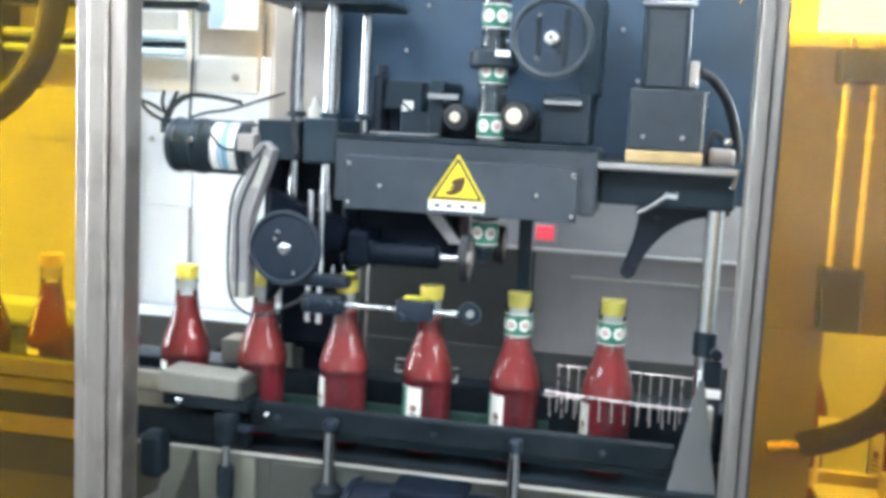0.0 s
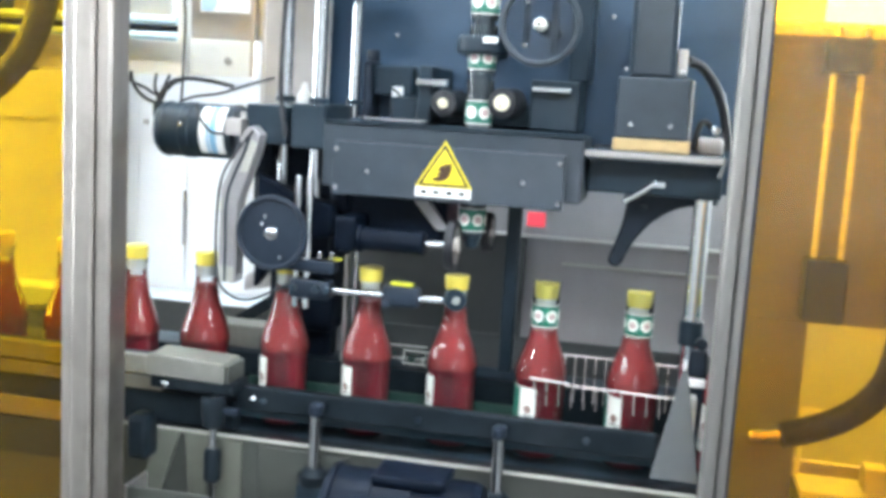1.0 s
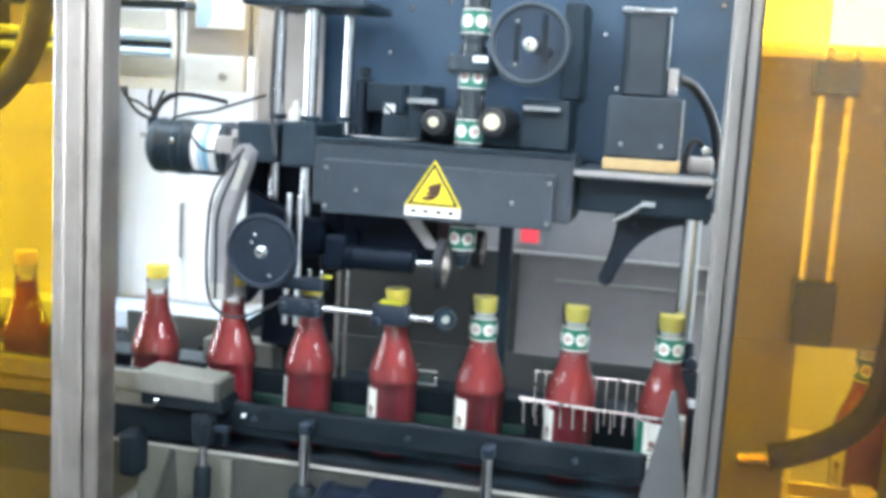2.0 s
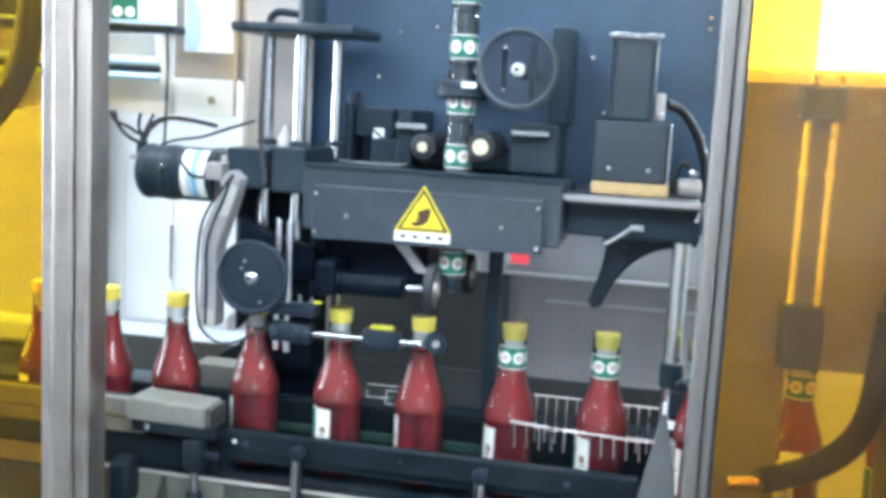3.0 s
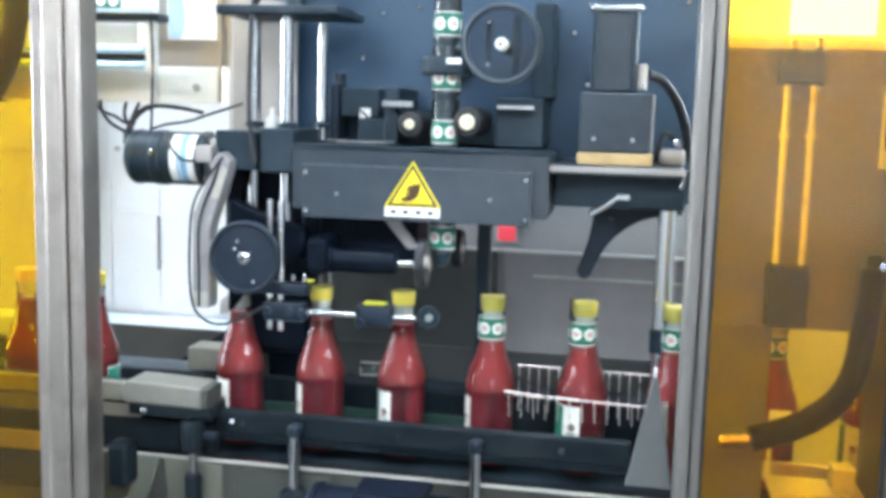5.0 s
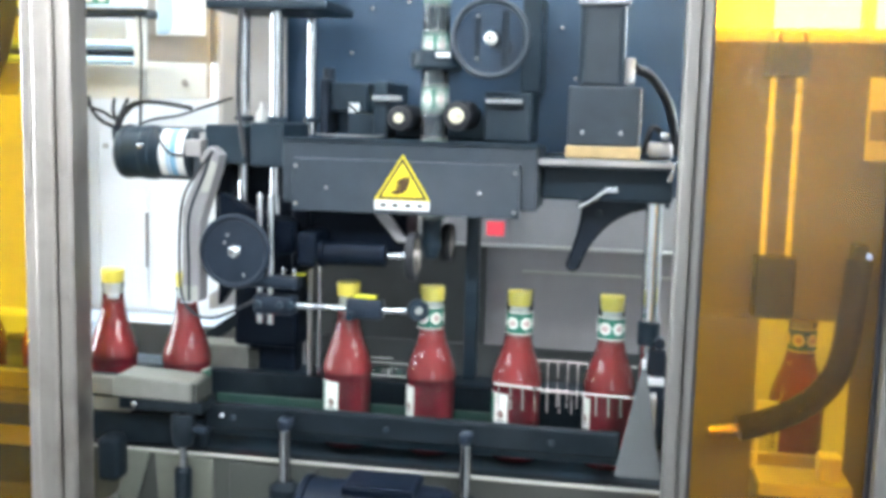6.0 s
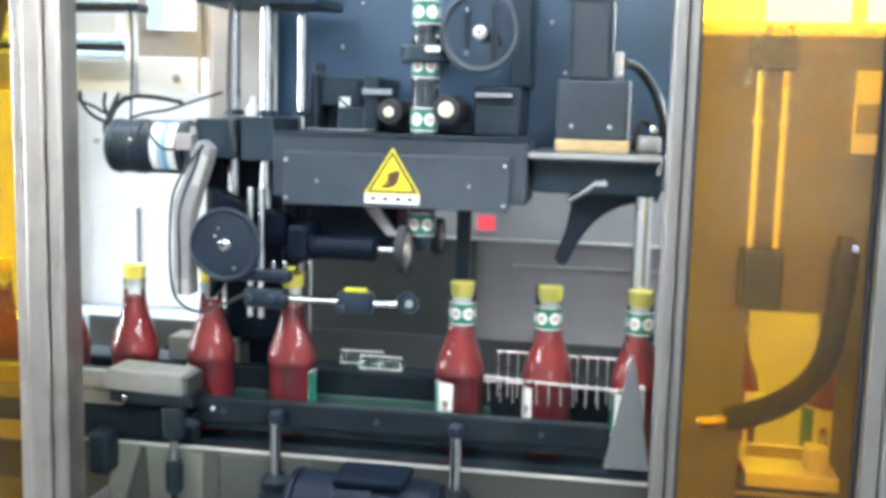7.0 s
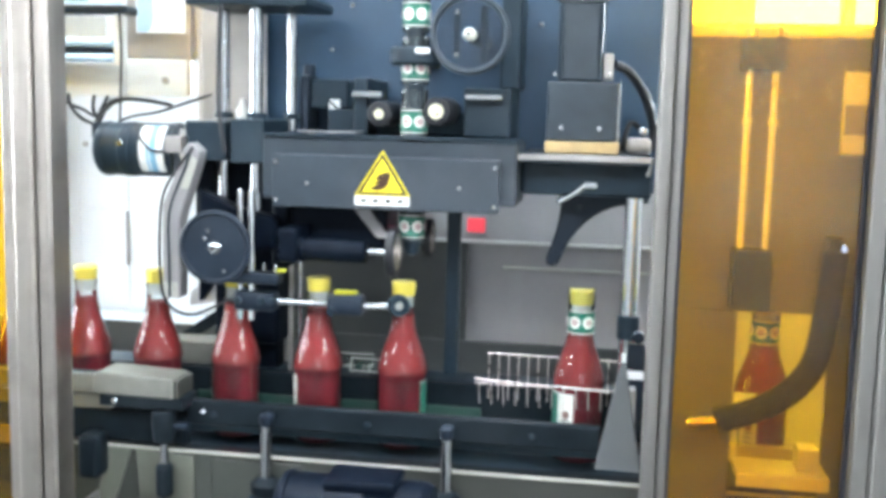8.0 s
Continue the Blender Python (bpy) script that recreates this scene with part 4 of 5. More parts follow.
part("knob", R((-0.157, 0.12, 1.4205), (-0.157, 0.12, 1.436), 0.009), BLACK, jn)

# ---- servo tower ----
tw = thing("servo_motor", "dark grey square servo motor on a tan base", "motor", (0.245, 0.03, 1.31))
part("base_plate", B(0.199, 0.296, -0.004, 0.072, 1.3215, 1.337, bevel=0.002), BRASS, tw, "tan insulating base")
part("gearbox", B(0.200, 0.292, 0.0, 0.070, 1.3375, 1.415, bevel=0.003), GREYP, tw)
part("motor_body", B(0.212, 0.271, 0.005, 0.064, 1.4155, 1.518, bevel=0.004), GREYP, tw)
part("top_cap", B(0.208, 0.275, 0.002, 0.067, 1.5185, 1.525, bevel=0.001), CHROME, tw, "bright steel top edge")
for x in (0.2125, 0.2635):
    part("front_rib", B(x, x + 0.006, 0.001, 0.0045, 1.416, 1.516, bevel=0.001), BLACKP, tw)
part("side_plate", B(0.2925, 0.2955, 0.004, 0.066, 1.340, 1.414, bevel=0.0008), CHROME, tw, "bright steel side plate")
part("connector", B(0.2715, 0.284, 0.008, 0.05, 1.418, 1.452, bevel=0.002), SHEET, tw)
for x in (0.220, 0.2695):
    screw(tw, x, -0.0005, 1.355, 0.0036)
for x, z in ((0.209, 1.424), (0.279, 1.424)):
    screw(tw, x, 0.004, z, 0.003)
tb = thing("servo_bracket", "dark grey bracket shelf with bright edges", "bracket", (0.25, 0, 1.27))
part("shelf", B(0.169, 0.336, -0.035, 0.149, 1.3095, 1.3212, bevel=0.0015), GREYP, tb)
part("front_lip", B(0.166, 0.337, -0.038, -0.0355, 1.313, 1.3205, bevel=0.0008), SHEET, tb)
part("under_block", B(0.1705, 0.340, 0.0, 0.12, 1.266, 1.309, bevel=0.003), BLACKP, tb)
part("end_gusset", slab(bmesh.new(), [(0.330, 1.296), (0.334, 1.3095), (0.338, 1.320), (0.341, 1.320), (0.336, 1.296)], -0.034, -0.02, 0.0005), CHROME, tb, "bright steel gusset")
cbl = thing("servo_cable", "black servo cable arching behind the motor", "cable", (0.31, 0.09, 1.33))
part("cable", S([(0.284, 0.04, 1.440), (0.305, 0.07, 1.432), (0.328, 0.09, 1.402), (0.342, 0.10, 1.360), (0.345, 0.10, 1.325)], 0.0065), RUBBER, cbl)
part("cable", S([(0.300, 0.06, 1.325), (0.310, 0.07, 1.362), (0.326, 0.08, 1.352), (0.336, 0.08, 1.325)], 0.004), RUBBER, cbl)
fit2 = thing("cable_gland", "grey steel gland with round nut", "fitting", (0.318, 0.06, 1.325))
part("gland", B(0.306, 0.338, 0.03, 0.10, 1.3215, 1.343, bevel=0.004), SHEET, fit2)
part("nut", lathe(bmesh.new(), [(0, 0), (.006, 0), (.006, .008), (0, .010)], (0.327, 0.03, 1.352), (0, -1, 0), 12), CHROME, fit2)
# curved horn arm
horn = thing("horn_guide", "black curved plastic arm below the bracket", "arm", (0.26, 0.06, 1.16))
outer = curve([(0.222, 1.266), (0.221, 1.245), (0.216, 1.215), (0.207, 1.186), (0.203, 1.174), (0.206, 1.166), (0.214, 1.163), (0.221, 1.168)])
inner = curve([(0.226, 1.180), (0.238, 1.204), (0.258, 1.228), (0.286, 1.246), (0.318, 1.254), (0.338, 1.256), (0.338, 1.266)])
part("arm", slab(bmesh.new(), outer + inner, 0.05, 0.075, 0.003), BLACK, horn)
part("lever", S([(0.220, -0.006, 1.258), (0.236, -0.006, 1.267), (0.253, -0.005, 1.280)], 0.0042), RODST, horn)
part("pivot", R((0.222, -0.0055, 1.259), (0.222, 0.0495, 1.259), 0.004), BLACKP, horn)
part("steel_tab", B(0.252, 0.270, -0.003, -0.0005, 1.277, 1.285, bevel=0.0006), CHROME, horn, "bright steel tab")
part("bolt", R((0.245, 0.043, 1.245), (0.245, 0.0495, 1.245), 0.005), BLACKP, horn)

# right posts
pr = thing("round_post", "polished steel round post at the outfeed", "post", (0.319, 0.02, 0.8))
part("rod", R((0.319, 0.02, 0.80), (0.319, 0.02, 1.2655), 0.0120, 28), RODST, pr)
part("sleeve_joint", lathe(bmesh.new(), [(.0125, 0), (.0152, 0), (.0152, .03), (.0125, .032)], (0.319, 0.02, 1.075), (0, 0, 1), 20), BLACKP, pr)
ck = thing("post_clip", "white clip and black clamp on the round post", "clip", (0.33, -0.005, 1.03))
part("clip", B(0.312, 0.342, -0.012, -0.004, 1.026, 1.036, bevel=0.001), PAPER, ck, "white clip")
part("clip_upright", B(0.312, 0.317, -0.012, -0.004, 1.0365, 1.060, bevel=0.001), PAPER, ck)
part("clamp", B(0.319, 0.342, -0.004, 0.008, 1.037, 1.072, bevel=0.003), BLACK, ck)
part("knob", R((0.333, -0.012, 1.082), (0.333, 0.006, 1.082), 0.0075), BLACK, ck)
part("strap", slab(bmesh.new(), [(0.317, 1.0255), (0.342, 1.0255), (0.338, 0.95), (0.333, 0.95)], -0.011, -0.006, 0.0008), BLACK, ck)
bpst = thing("black_post", "slim black square post behind the bottle line", "post", (0.075, 0.1, 0.93))
part("post", B(0.0565, 0.0755, 0.10, 0.12, 0.9365, 1.2515, bevel=0.002), BLACKP, bpst)

# wire guide
wg = thing("wire_guide", "bright steel wire guide basket at the outfeed", "guide", (0.2, 0, 1.0))
part("front_wire", S([(0.122, -0.055, 1.026), (0.20, -0.055, 1.022), (0.303, -0.055, 1.019)], 0.0017, 8), WIRE, wg)
part("rear_wire", S([(0.128, 0.044, 1.037), (0.22, 0.044, 1.037), (0.318, 0.044, 1.036)], 0.0013, 8), WIRE, wg)
part("low_wire", S([(0.110, 0.0445, 0.994), (0.20, 0.0445, 0.993), (0.312, 0.0445, 0.992)], 0.0013, 8), WIRE, wg)
for k in range(14):
    x = 0.130 + k * 0.0138
    part("cross_wire", S([(x, 0.0445, 0.972), (x, 0.0445, 1.005), (x, 0.044, 1.038)], 0.0011, 6), WIRE, wg)
for k in range(11):
    x = 0.128 + k * 0.0158
    part("hanging_wire", S([(x, -0.0552, 1.0215), (x + .0005, -0.0545, 1.008), (x + .001, -0.053, 0.992)], 0.0009, 6), WIRE, wg)
part("end_stay", S([(0.303, -0.055, 1.019), (0.312, -0.03, 1.022), (0.318, 0.0, 1.024)], 0.002, 6), BRIGHT, wg)
# ---- machinery behind, infeed side ----
wc = thing("white_cabinet", "white enamelled machine cabinet with thin door seams", "cabinet", (-0.7, 0.6, 0))
part("carcass", B(-1.5, -0.30, 0.512, 0.95, 0.0, 1.90, bevel=0.003), WHITE, wc)
for x0, x1 in ((-1.5, -1.06), (-1.056, -0.732), (-0.729, -0.6305), (-0.6285, -0.30)):
    for z0, z1 in ((0.976, 1.168), (1.170, 1.90)):
        part("door", B(x0, x1, 0.509, 0.5115, z0, z1, bevel=0.001), WHITE, wc)
part("hinge", B(-0.715, -0.705, 0.492, 0.4995, 1.29, 1.30), SHEET, wc)
# strip added to draw the dark line of the door seam
part("seam_line", B(-0.634, -0.6305, 0.502, 0.5085, 1.062, 1.167, bevel=0.0008), SHEETR, wc, "thin grey strip added for the dark door seam")
lg = thing("pale_ledge", "pale blue-white ledge along the white cabinet", "ledge", (-0.7, 0.45, 0.95))
part("ledge", B(-1.5, -0.31, 0.40, 0.499, 0.935, 0.973, bevel=0.004), PALEBL, lg)
db = thing("dark_trough", "dark steel trough behind the infeed conveyor", "trough", (-0.7, 0.25, 0.85))
part("trough", B(-1.5, -0.22, 0.12, 0.399, 0.88, 0.930, bevel=0.004), MATTB, db)
part("inner_step", B(-1.5, -0.30, 0.12, 0.18, 0.931, 0.955, bevel=0.003), BLACK, db)
st = thing("slanted_strut", "dark slanted steel strut behind the infeed", "strut", (-0.36, 0.2, 0.98))
part("strut", slab(bmesh.new(), [(-0.46, 0.956), (-0.31, 1.058), (-0.31, 1.035), (-0.43, 0.956)], 0.150, 0.165, 0.001), MATTB, st)
part("foot", B(-0.46, -0.43, 0.148, 0.167, 0.9555, 0.962, bevel=0.001), MATTB, st)
fl = thing("grey_flap", "grey sloped steel flap beside the infeed", "flap", (-0.3, 0.2, 0.956))
part("flap", slab(bmesh.new(), [(-0.35, 0.931), (-0.215, 0.931), (-0.215, 1.05), (-0.26, 1.04)], 0.20, 0.21), SHEET, fl)
hs = thing("steel_cabinet_plate", "grey steel plate hanging from the top rail", "plate", (-0.42, 0.23, 1.46))
part("plate", B(-0.496, -0.335, 0.234, 0.240, 1.445, 2.2, bevel=0.001), SHEET, hs)
part("bolt_bar", B(-0.392, -0.384, 0.227, 0.2335, 1.388, 2.2, bevel=0.001), STEEL, hs)
part("hanger", B(-0.47, -0.36, -0.15, 0.24, 2.2005, 2.21, bevel=0.001), STEEL, hs)
ps = thing("paper_sheet", "white printed paper with a pale blue patch", "paper", (-0.44, 0.226, 1.487))
part("sheet", B(-0.480, -0.396, 0.2325, 0.2335, 1.487, 1.60, bevel=0), PAPER, ps)
part("print_patch", slab(bmesh.new(), curve([(-0.478, 1.490), (-0.458, 1.490), (-0.450, 1.515), (-0.455, 1.555), (-0.478, 1.59)]), 0.2316, 0.2324, 0), BLUEPL, ps, "pale blue print")
cp = thing("cream_channel", "cream painted channel with a stain", "channel", (-0.5, 0.23, 1.40))
part("channel", B(-0.80, -0.500, 0.215, 0.260, 1.384, 1.438, bevel=0.002), CREAM, cp)
part("channel_box", B(-0.498, -0.393, 0.2335, 0.262, 1.386, 1.4445, bevel=0.002), CREAM, cp)
part("bolt", R((-0.430, 0.229, 1.412), (-0.430, 0.2332, 1.412), 0.006), SHEET, cp)
lb = thing("label_unwinder", "pale blue and black roller bars with a label strip", "roller unit", (-0.56, 0.15, 1.46))
part("upper_bar", B(-0.80, -0.452, 0.14, 0.18, 1.509, 1.521, bevel=0.002), BLACKP, lb)
part("upper_lip", B(-0.80, -0.456, 0.1345, 0.1395, 1.5215, 1.527, bevel=0.001), BLUEPL, lb)
part("roller", R((-0.80, 0.15, 1.466), (-0.478, 0.15, 1.466), 0.0075), BLUEPL, lb)
part("dark_roller", R((-0.80, 0.155, 1.454), (-0.478, 0.155, 1.454), 0.005), BLACK, lb)
part("lower_roller", R((-0.80, 0.15, 1.442), (-0.478, 0.15, 1.442), 0.0065), BLUEPL, lb)
part("bracket", B(-0.478, -0.463, 0.15, 0.165, 1.432, 1.5085, bevel=0.001), CREAM, lb)
part("label_strip", B(-0.560, -0.515, 0.1445, 0.1455, 1.5275, 1.62, bevel=0), GREEN, lb, "green label strip")
for k in range(2):
    part("roundel", lathe(bmesh.new(), [(0, 0), (.008, 0), (.008, .0008), (0, .001)], (-0.548 + .021 * k, 0.144, 1.539), (0, -1, 0), 20), PAPER, lb)
part("plate", B(-0.80, -0.510, 0.19, 0.194, 1.475, 1.508, bevel=0.001), CREAM, lb)
part("side_frame", B(-0.80, -0.785, 0.14, 0.26, 1.38, 1.62, bevel=0.002), BLACKP, lb)
kb = thing("hanging_cables", "bundle of thin black cables under the cream channel", "cable", (-0.58, 0.2, 1.35))
part("cable", S([(-0.590, 0.215, 1.386), (-0.580, 0.205, 1.366), (-0.560, 0.20, 1.348), (-0.532, 0.20, 1.336)], 0.003, 8), RUBBER, kb)
part("cable", S([(-0.596, 0.212, 1.386), (-0.585, 0.204, 1.372), (-0.556, 0.198, 1.362), (-0.530, 0.196, 1.352), (-0.505, 0.198, 1.372), (-0.480, 0.20, 1.381)], 0.0026, 8), RUBBER, kb)
part("cable", S([(-0.545, 0.215, 1.384), (-0.540, 0.20, 1.365), (-0.530, 0.195, 1.345), (-0.525, 0.19, 1.325)], 0.003, 8), RUBBER, kb)
part("cable", S([(-0.522, 0.215, 1.384), (-0.527, 0.20, 1.36), (-0.536, 0.195, 1.335)], 0.003, 8), RUBBER, kb)
part("cable", S([(-0.530, 0.195, 1.335), (-0.512, 0.195, 1.370), (-0.490, 0.20, 1.380), (-0.450, 0.20, 1.379), (-0.405, 0.20, 1.372)], 0.0035, 8), RUBBER, kb)
part("cable", S([(-0.458, 0.13, 1.5085), (-0.456, 0.13, 1.46), (-0.462, 0.14, 1.41), (-0.470, 0.15, 1.33)], 0.0022, 8), RUBBER, kb)
part("plug", R((-0.528, 0.19, 1.318), (-0.528, 0.19, 1.342), 0.009), BLACK, kb)
mc = thing("motor_cable", "thin black cable from the motor to the posts", "cable", (-0.36, 0, 1.36))
part("cable", S([(-0.395, -0.005, 1.348), (-0.37, -0.01, 1.356), (-0.335, -0.01, 1.362), (-0.30, 0.0, 1.375), (-0.268, 0.02, 1.388)], 0.002, 8), RUBBER, mc)
part("cable", S([(-0.368, -0.012, 1.345), (-0.355, -0.0225, 1.325), (-0.34, -0.0235, 1.310), (-0.325, -0.018, 1.308)], 0.002, 8), RUBBER, mc)
ar = thing("curved_duct", "dark curved duct behind the amber infeed panel", "duct", (-0.62, 0.1, 1.4))
part("duct", S([(-0.652, 0.10, 2.16), (-0.655, 0.10, 1.70), (-0.664, 0.10, 1.55), (-0.680, 0.10, 1.46), (-0.715, 0.10, 1.395), (-0.78, 0.10, 1.34), (-0.86, 0.10, 1.32)], 0.022, 14), RUBBER, ar)
wc2 = thing("grey_cabinet", "grey enamelled machine cabinet behind the infeed", "cabinet", (-1.3, 0.35, 0))
part("carcass", B(-1.9, -0.76, 0.46, 0.499, 0.962, 1.95, bevel=0.003), GREYEN, wc2)
part("seam", B(-1.9, -0.76, 0.4575, 0.4598, 1.286, 1.292, bevel=0), SHEET, wc2)

# ---- outfeed side behind the amber panel ----
ob_ = thing("outfeed_board", "grey steel guard board with a square opening", "board", (0.5, -0.085, 0.85))
part("upper_board", B(0.361, 0.80, -0.086, -0.081, 1.139, 1.484, bevel=0.001), SHEETQ, ob_)
part("side_board", B(0.361, 0.447, -0.086, -0.081, 0.55, 1.1385, bevel=0.001), SHEETQ, ob_)
part("end_board", B(0.556, 0.80, -0.086, -0.081, 0.55, 1.1385, bevel=0.001), SHEETQ, ob_)
part("white_block", B(0.552, 0.586, -0.096, -0.0865, 1.333, 1.429, bevel=0.001), PAPER, ob_, "white block")
part("block_band", B(0.5535, 0.586, -0.0985, -0.0963, 1.356, 1.391, bevel=0.0005), SHEETR, ob_, "grey band on the white block")
# pale strip added as the window's bloom along the board's top edge
part("glow_lip", B(0.361, 0.80, -0.092, -0.0865, 1.468, 1.484, bevel=0.001), CREAM, ob_)
gp = thing("twin_guide_rods", "twin steel guide rods with dark end blocks", "rods", (0.456, -0.11, 1.145))
for x in (0.442, 0.471):
    part("rod", R((x, -0.11, 1.219), (x, -0.11, 1.4265), 0.0035), BRIGHT, gp)
    part("nut", R((x, -0.11, 1.366), (x, -0.11, 1.372), 0.0058), BRIGHT, gp)
for x in (0.445, 0.474):
    part("bolt", R((x, -0.108, 1.4665), (x, -0.108, 1.482), 0.0048), CHROME, gp)
part("top_block", B(0.432, 0.481, -0.124, -0.0865, 1.427, 1.466, bevel=0.003), BLACKP, gp)
part("bottom_block", B(0.434, 0.480, -0.124, -0.0865, 1.145, 1.2185, bevel=0.003), BLACKP, gp)
ho = thing("black_hose", "thick black hose with a steel end fitting", "hose", (0.5, -0.12, 0.95))
part("hose", S([(0.425, -0.125, 1.010), (0.456, -0.12, 1.019), (0.490, -0.118, 1.035), (0.520, -0.116, 1.060), (0.538, -0.116, 1.095), (0.546, -0.114, 1.15), (0.552, -0.112, 1.22)], 0.0155, 16), MATTB, ho)
part("fitting", R((0.390, -0.128, 1.006), (0.4245, -0.125, 1.010), 0.0095), CHROME, ho)
part("clamp_plate", B(0.544, 0.562, -0.110, -0.0865, 1.205, 1.235), BLACKP, ho)
sh = thing("outfeed_shelf", "pale steel shelf under the hose", "shelf", (0.5, -0.11, 0.94))
part("shelf", B(0.449, 0.555, -0.150, -0.0875, 0.950, 0.956, bevel=0.001), SHEETL, sh)
part("front_lip", B(0.449, 0.555, -0.1535, -0.1505, 0.940, 0.957, bevel=0.001), SHEETL, sh)
part("small_box", B(0.520, 0.545, -0.135, -0.105, 0.9565, 0.985, bevel=0.002), SHEETM, sh)
part("clip", B(0.449, 0.474, -0.100, -0.0965, 1.030, 1.040, bevel=0.001), WHITE, sh)
part("clip_stem", B(0.449, 0.454, -0.100, -0.0965, 0.9565, 1.0295, bevel=0.001), WHITE, sh)
oc = thing("grey_cabinet", "grey enamelled cabinet beyond the outfeed", "cabinet", (0.8, 0.75, 0))
part("carcass", B(0.42, 1.6, 0.70, 1.1, 0.0, 1.40, bevel=0.003), GREYEN, oc)
of = thing("outfeed_rail", "bright steel guide rail on the outfeed side", "rail", (0.6, -0.05, 0.95))
part("upper_bar", B(0.36, 1.3, -0.060, -0.050, 0.940, 0.962), STEEL_H, of)
part("stay", B(0.54, 0.552, -0.049, -0.044, 0.90, 0.95), BLACKP, of)

# ---- bottles ----
CROSS = [-5.36, -4.66, -3.96, -3.27, -2.57, -1.18, -0.475, 0.215, 0.91, 1.61, 2.31, 3.02, 3.70, 4.41, 5.12, 5.80, 6.49,
         7.88, 8.58, 9.28, 9.97, 10.65, 11.34, 12.04, 12.74, 13.44]
TURN = [-20, -35, -10, -40, -15, -40, -18, -2, -34, -21, -26, -45, 0, -44, -14, -34, -8, 150, -45, -70, -18, -30, -50, -12, -40, -25]
BZ = 0.910


def along(tau):
    """How far along the line a bottle stands, tau seconds after it passes the middle."""
    if tau > -1.6:
        x = 0.170 * tau if tau > 0 else 0.1675 * tau
    elif tau > -2.85:
        f = (-1.6 - tau) / 1.25
        x = -0.268 - (0.167 * f - 0.0095 * f * f) * 1.25
    else:
        x = -0.268 - (0.167 - 0.0095) * 1.25 + 0.147 * (tau + 2.85)
    return 1.0236 * x - 0.0066


def build_bottle():
    b = thing("sauce_bottle", "clear glass bottle of red chilli sauce with yellow cap", "bottle", (0, 0, 0), "bottles on the conveyor")
    cone = [(.0349, .1055), (.0348, .1095), (.0339, .1160), (.0319, .1245), (.0288, .1340), (.0253, .1435), (.0220, .1530), (.0193, .1625), (.0173, .1720), (.0159, .1820), (.0149, .1930), (.0143, .2050)]
    outer = [(0, .004), (.020, .003), (.027, 0), (.0315, .002), (.0335, .006), (.0340, .012), (.0332, .020), (.0332, .0965), (.0338, .1030)] + cone + [(.0158, .207), (.0158, .211), (.0138, .212), (.0138, .224)]
    part("glass", lathe(bmesh.new(), outer, (0, 0, 0), (0, 0, 1), 36), GLASS, b)
    sauce = [(0, .006), (.026, .005), (.0314, .009), (.0320, .020), (.0320, .0965), (.0326, .1020), (.0330, .1045), (0, .1045)]
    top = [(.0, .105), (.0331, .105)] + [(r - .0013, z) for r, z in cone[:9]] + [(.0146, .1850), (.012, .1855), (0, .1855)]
    part("upper_sauce", lathe(bmesh.new(), top, (0, 0, 0), (0, 0, 1), 36), SAUCETOP, b, "shoulder sauce with light through it put in the colour")
    part("sauce", lathe(bmesh.new(), sauce, (0, 0, 0), (0, 0, 1), 36), SAUCE, b, "thick red chilli sauce")
    part("neck_lining", lathe(bmesh.new(), [(.0130, .196), (.0134, .198), (.0134, .2130), (.0128, .2134)], (0, 0, 0), (0, 0, 1), 28), FROST, b, "pale cloudy glass neck")
    cap = [(.0138, .2120), (.0146, .2120), (.0149, .2130), (.0165, .2285), (.0158, .2310), (0, .2320)]
    c = part("cap", lathe(bmesh.new(), cap, (0, 0, 0), (0, 0, 1), 36), CAPY, b, "yellow screw cap")
    bm = bmesh.new()
    for k in range(30):
        a = 2 * math.pi * k / 30
        m = Matrix.Rotation(a, 4, 'Z')
        box(bm, .0155, .0162, -.0007, .0007, .2150, .2275, bevel=0, m=m @ Matrix.Translation((-.0217, 0, 0)) @ Matrix.Rotation(radians(5.5), 4, 'Y'))
    part("grip_ribs", bm, CAPY, c)
    # label: its right edge lies at the front (-y), and it wraps round to the left
    lab = part("label", lathe(bmesh.new(), [(.03325, .034), (.03345, .034), (.03345, .0955), (.03325, .0955)], (0, 0, 0), (0, 0, 1), 24, 180, 270), LABELW, b, "white paper label")
    part("green_field", lathe(bmesh.new(), [(.0335, .036), (.0336, .036), (.0336, .0935), (.0335, .0935)], (0, 0, 0), (0, 0, 1), 12, 181, 228), GREEN, lab, "green printed field")
    bm = bmesh.new()
    patch(bm, .0337, 252, .067, .0055)
    part("emblem", bm, EMBLEM, lab, "small round emblem")
    for z in (.046, .052, .058):
        part("text_bar", lathe(bmesh.new(), [(.0335, z), (.0336, z), (.0336, z + .002), (.0335, z + .002)], (0, 0, 0), (0, 0, 1), 6, 240, 262), INK, lab)
    return b


def patch(bm, r, deg, z, rad, n=16):
    """A round patch lying on an upright cylinder of radius r."""
    a0 = radians(deg)
    c = bm.verts.new((r * math.cos(a0), r * math.sin(a0), z))
    vs = []
    for k in range(n):
        a = 2 * math.pi * k / n
        u = a0 + rad * math.cos(a) / r
        vs.append(bm.verts.new((r * math.cos(u), r * math.sin(u), z + rad * math.sin(a))))
    fs = [bm.faces.new((c, vs[k], vs[(k + 1) % n])) for k in range(n)]
    return fs


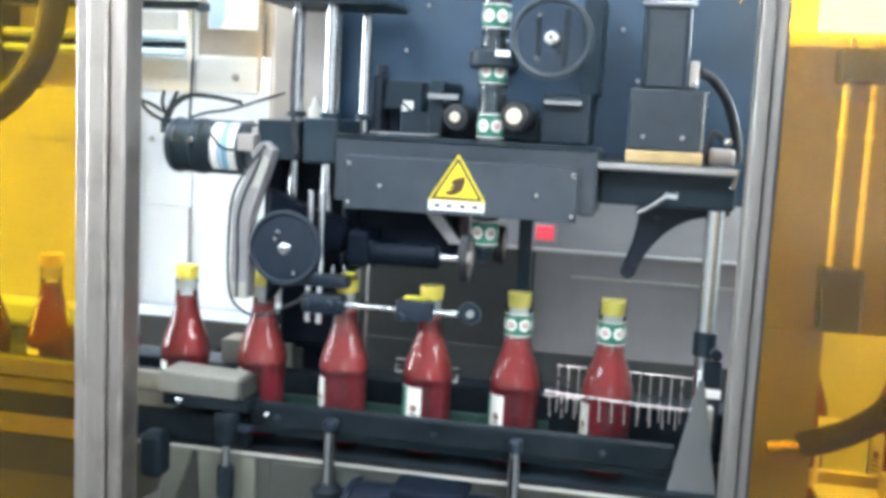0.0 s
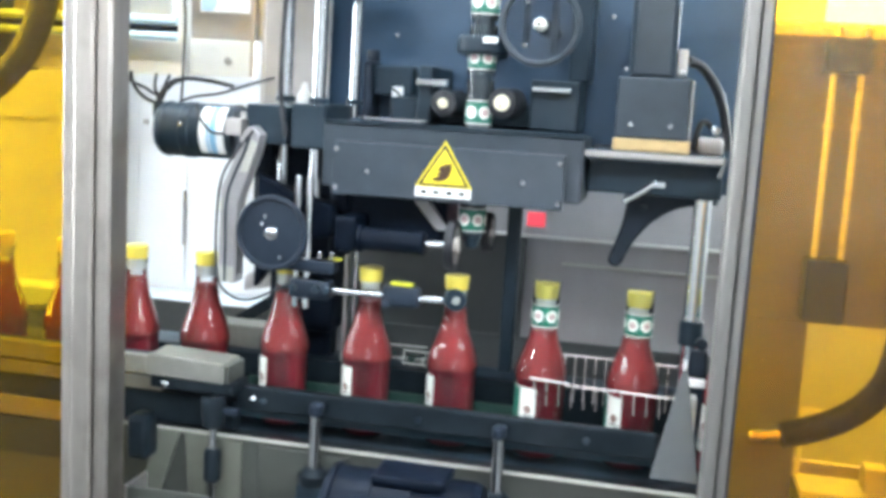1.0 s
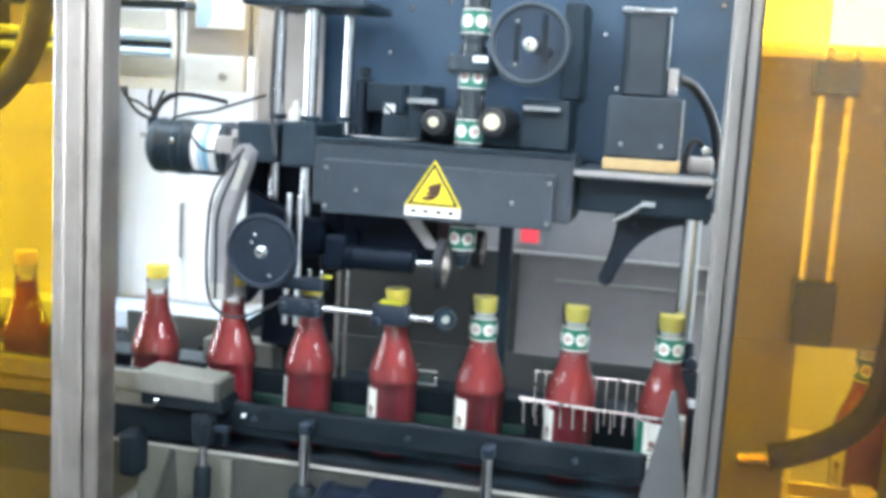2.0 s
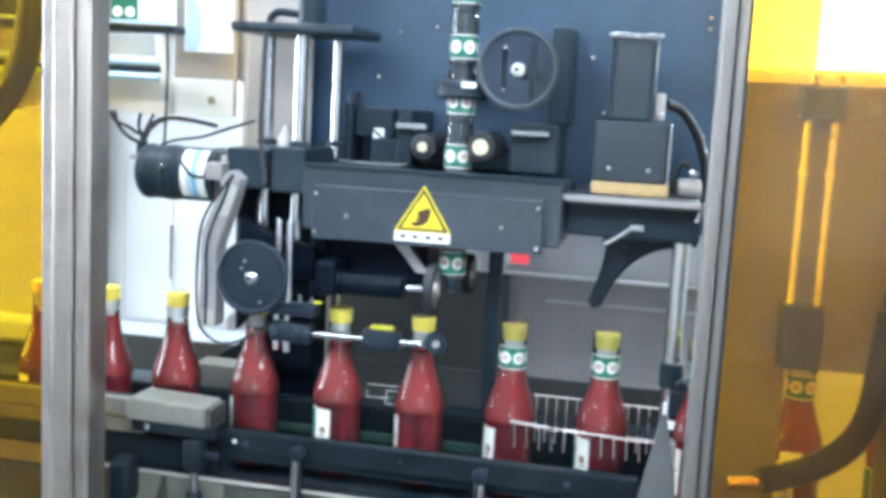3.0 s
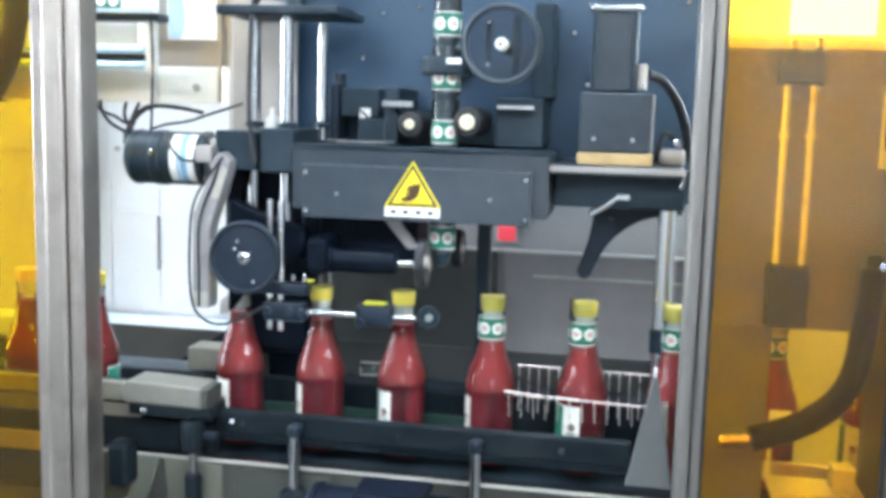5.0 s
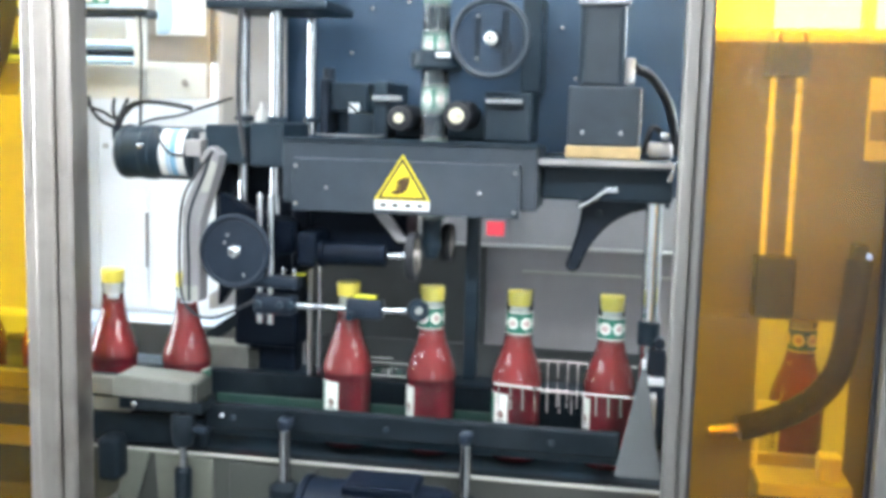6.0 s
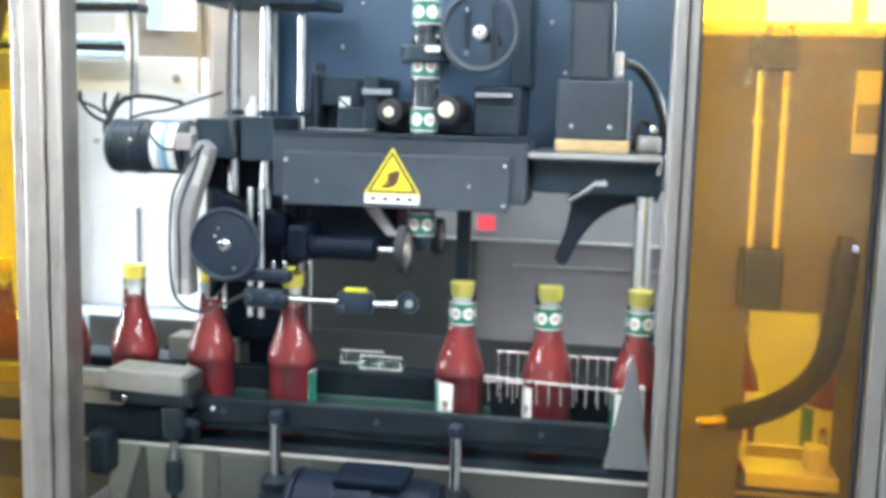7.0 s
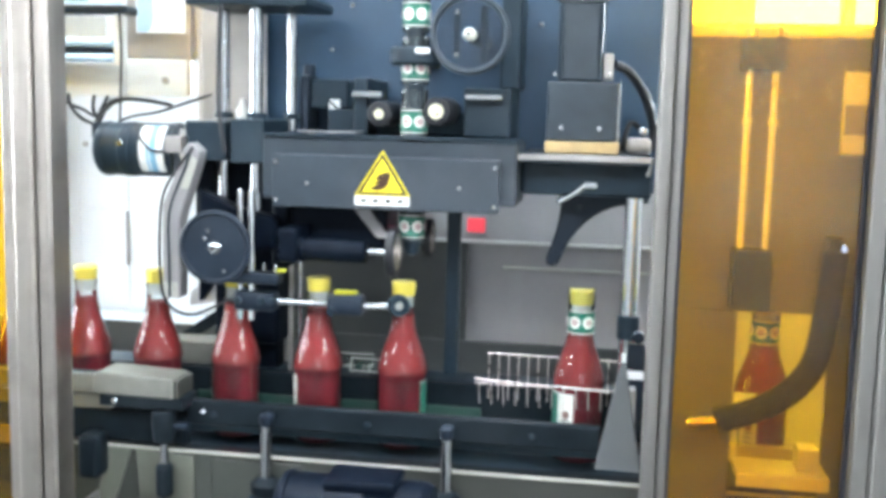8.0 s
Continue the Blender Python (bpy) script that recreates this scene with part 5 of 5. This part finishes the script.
def build_sleeve():
    s = thing("neck_sleeve", "clear shrink sleeve with green band and white roundels", "sleeve", (0, 0, 0), "neck sleeves")
    r = .0177
    part("film", lathe(bmesh.new(), [(r, -.022), (r, .0425)], (0, 0, 0), (0, 0, 1), 32), FILM, s)
    part("band", lathe(bmesh.new(), [(r + .0003, -.0130), (r + .0003, .0130)], (0, 0, 0), (0, 0, 1), 32), GREEN, s, "green printed band")
    for z in (-.0155, .0140):
        part("edge_line", lathe(bmesh.new(), [(r + .0005, z), (r + .0005, z + .0015)], (0, 0, 0), (0, 0, 1), 32), LABELW, s, "white printed line")
    me = None
    for k in range(6):
        if me is None:
            bm = bmesh.new()
            patch(bm, r + .0007, 0, 0, .0082)
            for f in patch(bm, r + .0011, 0, 0, .0046):
                f.material_index = 1
            me = mesh_of("roundel", bm, [LABELW, PINK])
        o = new("roundel", me)
        o.parent = s
        o.rotation_euler = (0, 0, radians(60 * k + 5))
    return s


BOTTLES, SLEEVES = [], []
first_bottle, first_sleeve = build_bottle(), build_sleeve()
for i in range(len(CROSS)):
    m = pose(along(-CROSS[i]), 0, BZ, 0, 0, TURN[i])
    b = first_bottle if i == 0 else copy_thing(first_bottle, m)
    b.matrix_basis = m
    BOTTLES.append(b)
    s = first_sleeve if i == 0 else copy_thing(first_sleeve, pose(0.024, 0, 1.215))
    SLEEVES.append(s)

# shrink sleeves that fell behind the rail
for x, y, rz in ((-0.080, 0.100, 3), (-0.045, 0.073, -2)):
    s = thing("film_scrap", "crumpled clear sleeve scrap lying on the rear rail", "film scrap", (0, 0, 0), "film scraps")
    bm = lathe(bmesh.new(), [(.0110, -.032), (.0098, -.01), (.0114, .008), (.0105, .032)], (0, 0, 0), (1, 0, 0), 16)
    bmesh.ops.scale(bm, vec=(1, 0.7, 1), verts=bm.verts)
    part("film", bm, FILM, s)
    for dy, dz in ((-.0015, .0112), (-.0078, -.0062)):
        part("edge_line", B(-.032, .031, dy - .0012, dy + .0012, dz - .0008, dz + .0008, bevel=0), LABELW, s, "white printed line")
    for u in (-.0315, -.002, .030):
        part("edge_line", B(u, u + .0015, -.0084, -.0076, -.006, .005, bevel=0), LABELW, s, "white printed line")
    for u in (-.018, .014):
        part("print", lathe(bmesh.new(), [(0, 0), (.0050, 0), (.0050, .0006), (0, .0006)], (u, -.0081, 0), (0, -1, 0), 14), DKGREEN, s, "green print")
    s.matrix_basis = pose(x, y, 1.0006, 0, 0, rz)


# ---- what moves ----
def step(t, t0, t1):
    return min(1, max(0, (t - t0) / (t1 - t0)))


def sleeve_z(i, t):
    """Height of the sleeve's band: the film steps down one sleeve for each bottle."""
    z = 1.218
    for j in range(i):
        z += 0.070 * (1 - step(t, CROSS[j] + 0.14, CROSS[j] + 0.28))
    return z + (BZ + 0.1895 - z) * step(t, CROSS[i] + 0.115, CROSS[i] + 0.185)


def roller_rows(ob, radius, sense):
    """The rollers turn by one sleeve's length each time that the film steps."""
    times = {0.0, 8.0}
    for f in CROSS:
        times |= {f + 0.14 + 0.035 * k for k in range(5)}
    rows, seen = [], set()
    for t in sorted(times):
        if 0 <= t <= 8 and frame(t) not in seen:
            seen.add(frame(t))
            fed = 0.070 * sum(step(t, f + 0.14, f + 0.28) - step(0, f + 0.14, f + 0.28) for f in CROSS)
            rows.append((t, pose(*ORIGIN[ob], 0, sense * math.degrees(fed / radius), 0)))
    return rows


def motions():
    walk(ROLLER_A, roller_rows(ROLLER_A, 0.0175, 1))
    walk(ROLLER_B, roller_rows(ROLLER_B, 0.0195, -1))
    walk(CHAIN, [(0, pose(-1.344, 0, 0)), (8, pose(0, 0, 0))])
    for b, c, turn in zip(BOTTLES, CROSS, TURN):
        walk(b, [(k * 0.5, pose(along(k * 0.5 - c), 0, BZ, 0, 0, turn)) for k in range(17)])
    for i, (s, c) in enumerate(zip(SLEEVES, CROSS)):
        times = {0.0, 8.0}
        for j in range(i):
            times |= {CROSS[j] + 0.14, CROSS[j] + 0.28}
        times |= {c + 0.115, c + 0.15, c + 0.185}
        times |= {c + 0.185 + 0.1 * k for k in range(120)}
        rows, seen = [], set()
        for t in sorted(times):
            if t < 0 or t > 8 or frame(t) in seen:
                continue
            seen.add(frame(t))
            x = 0.024 if t < c + 0.13 else along(t - c)
            rows.append((t, pose(x, 0, sleeve_z(i, t), 0, 0, 0)))
        walk(s, rows)


motions()
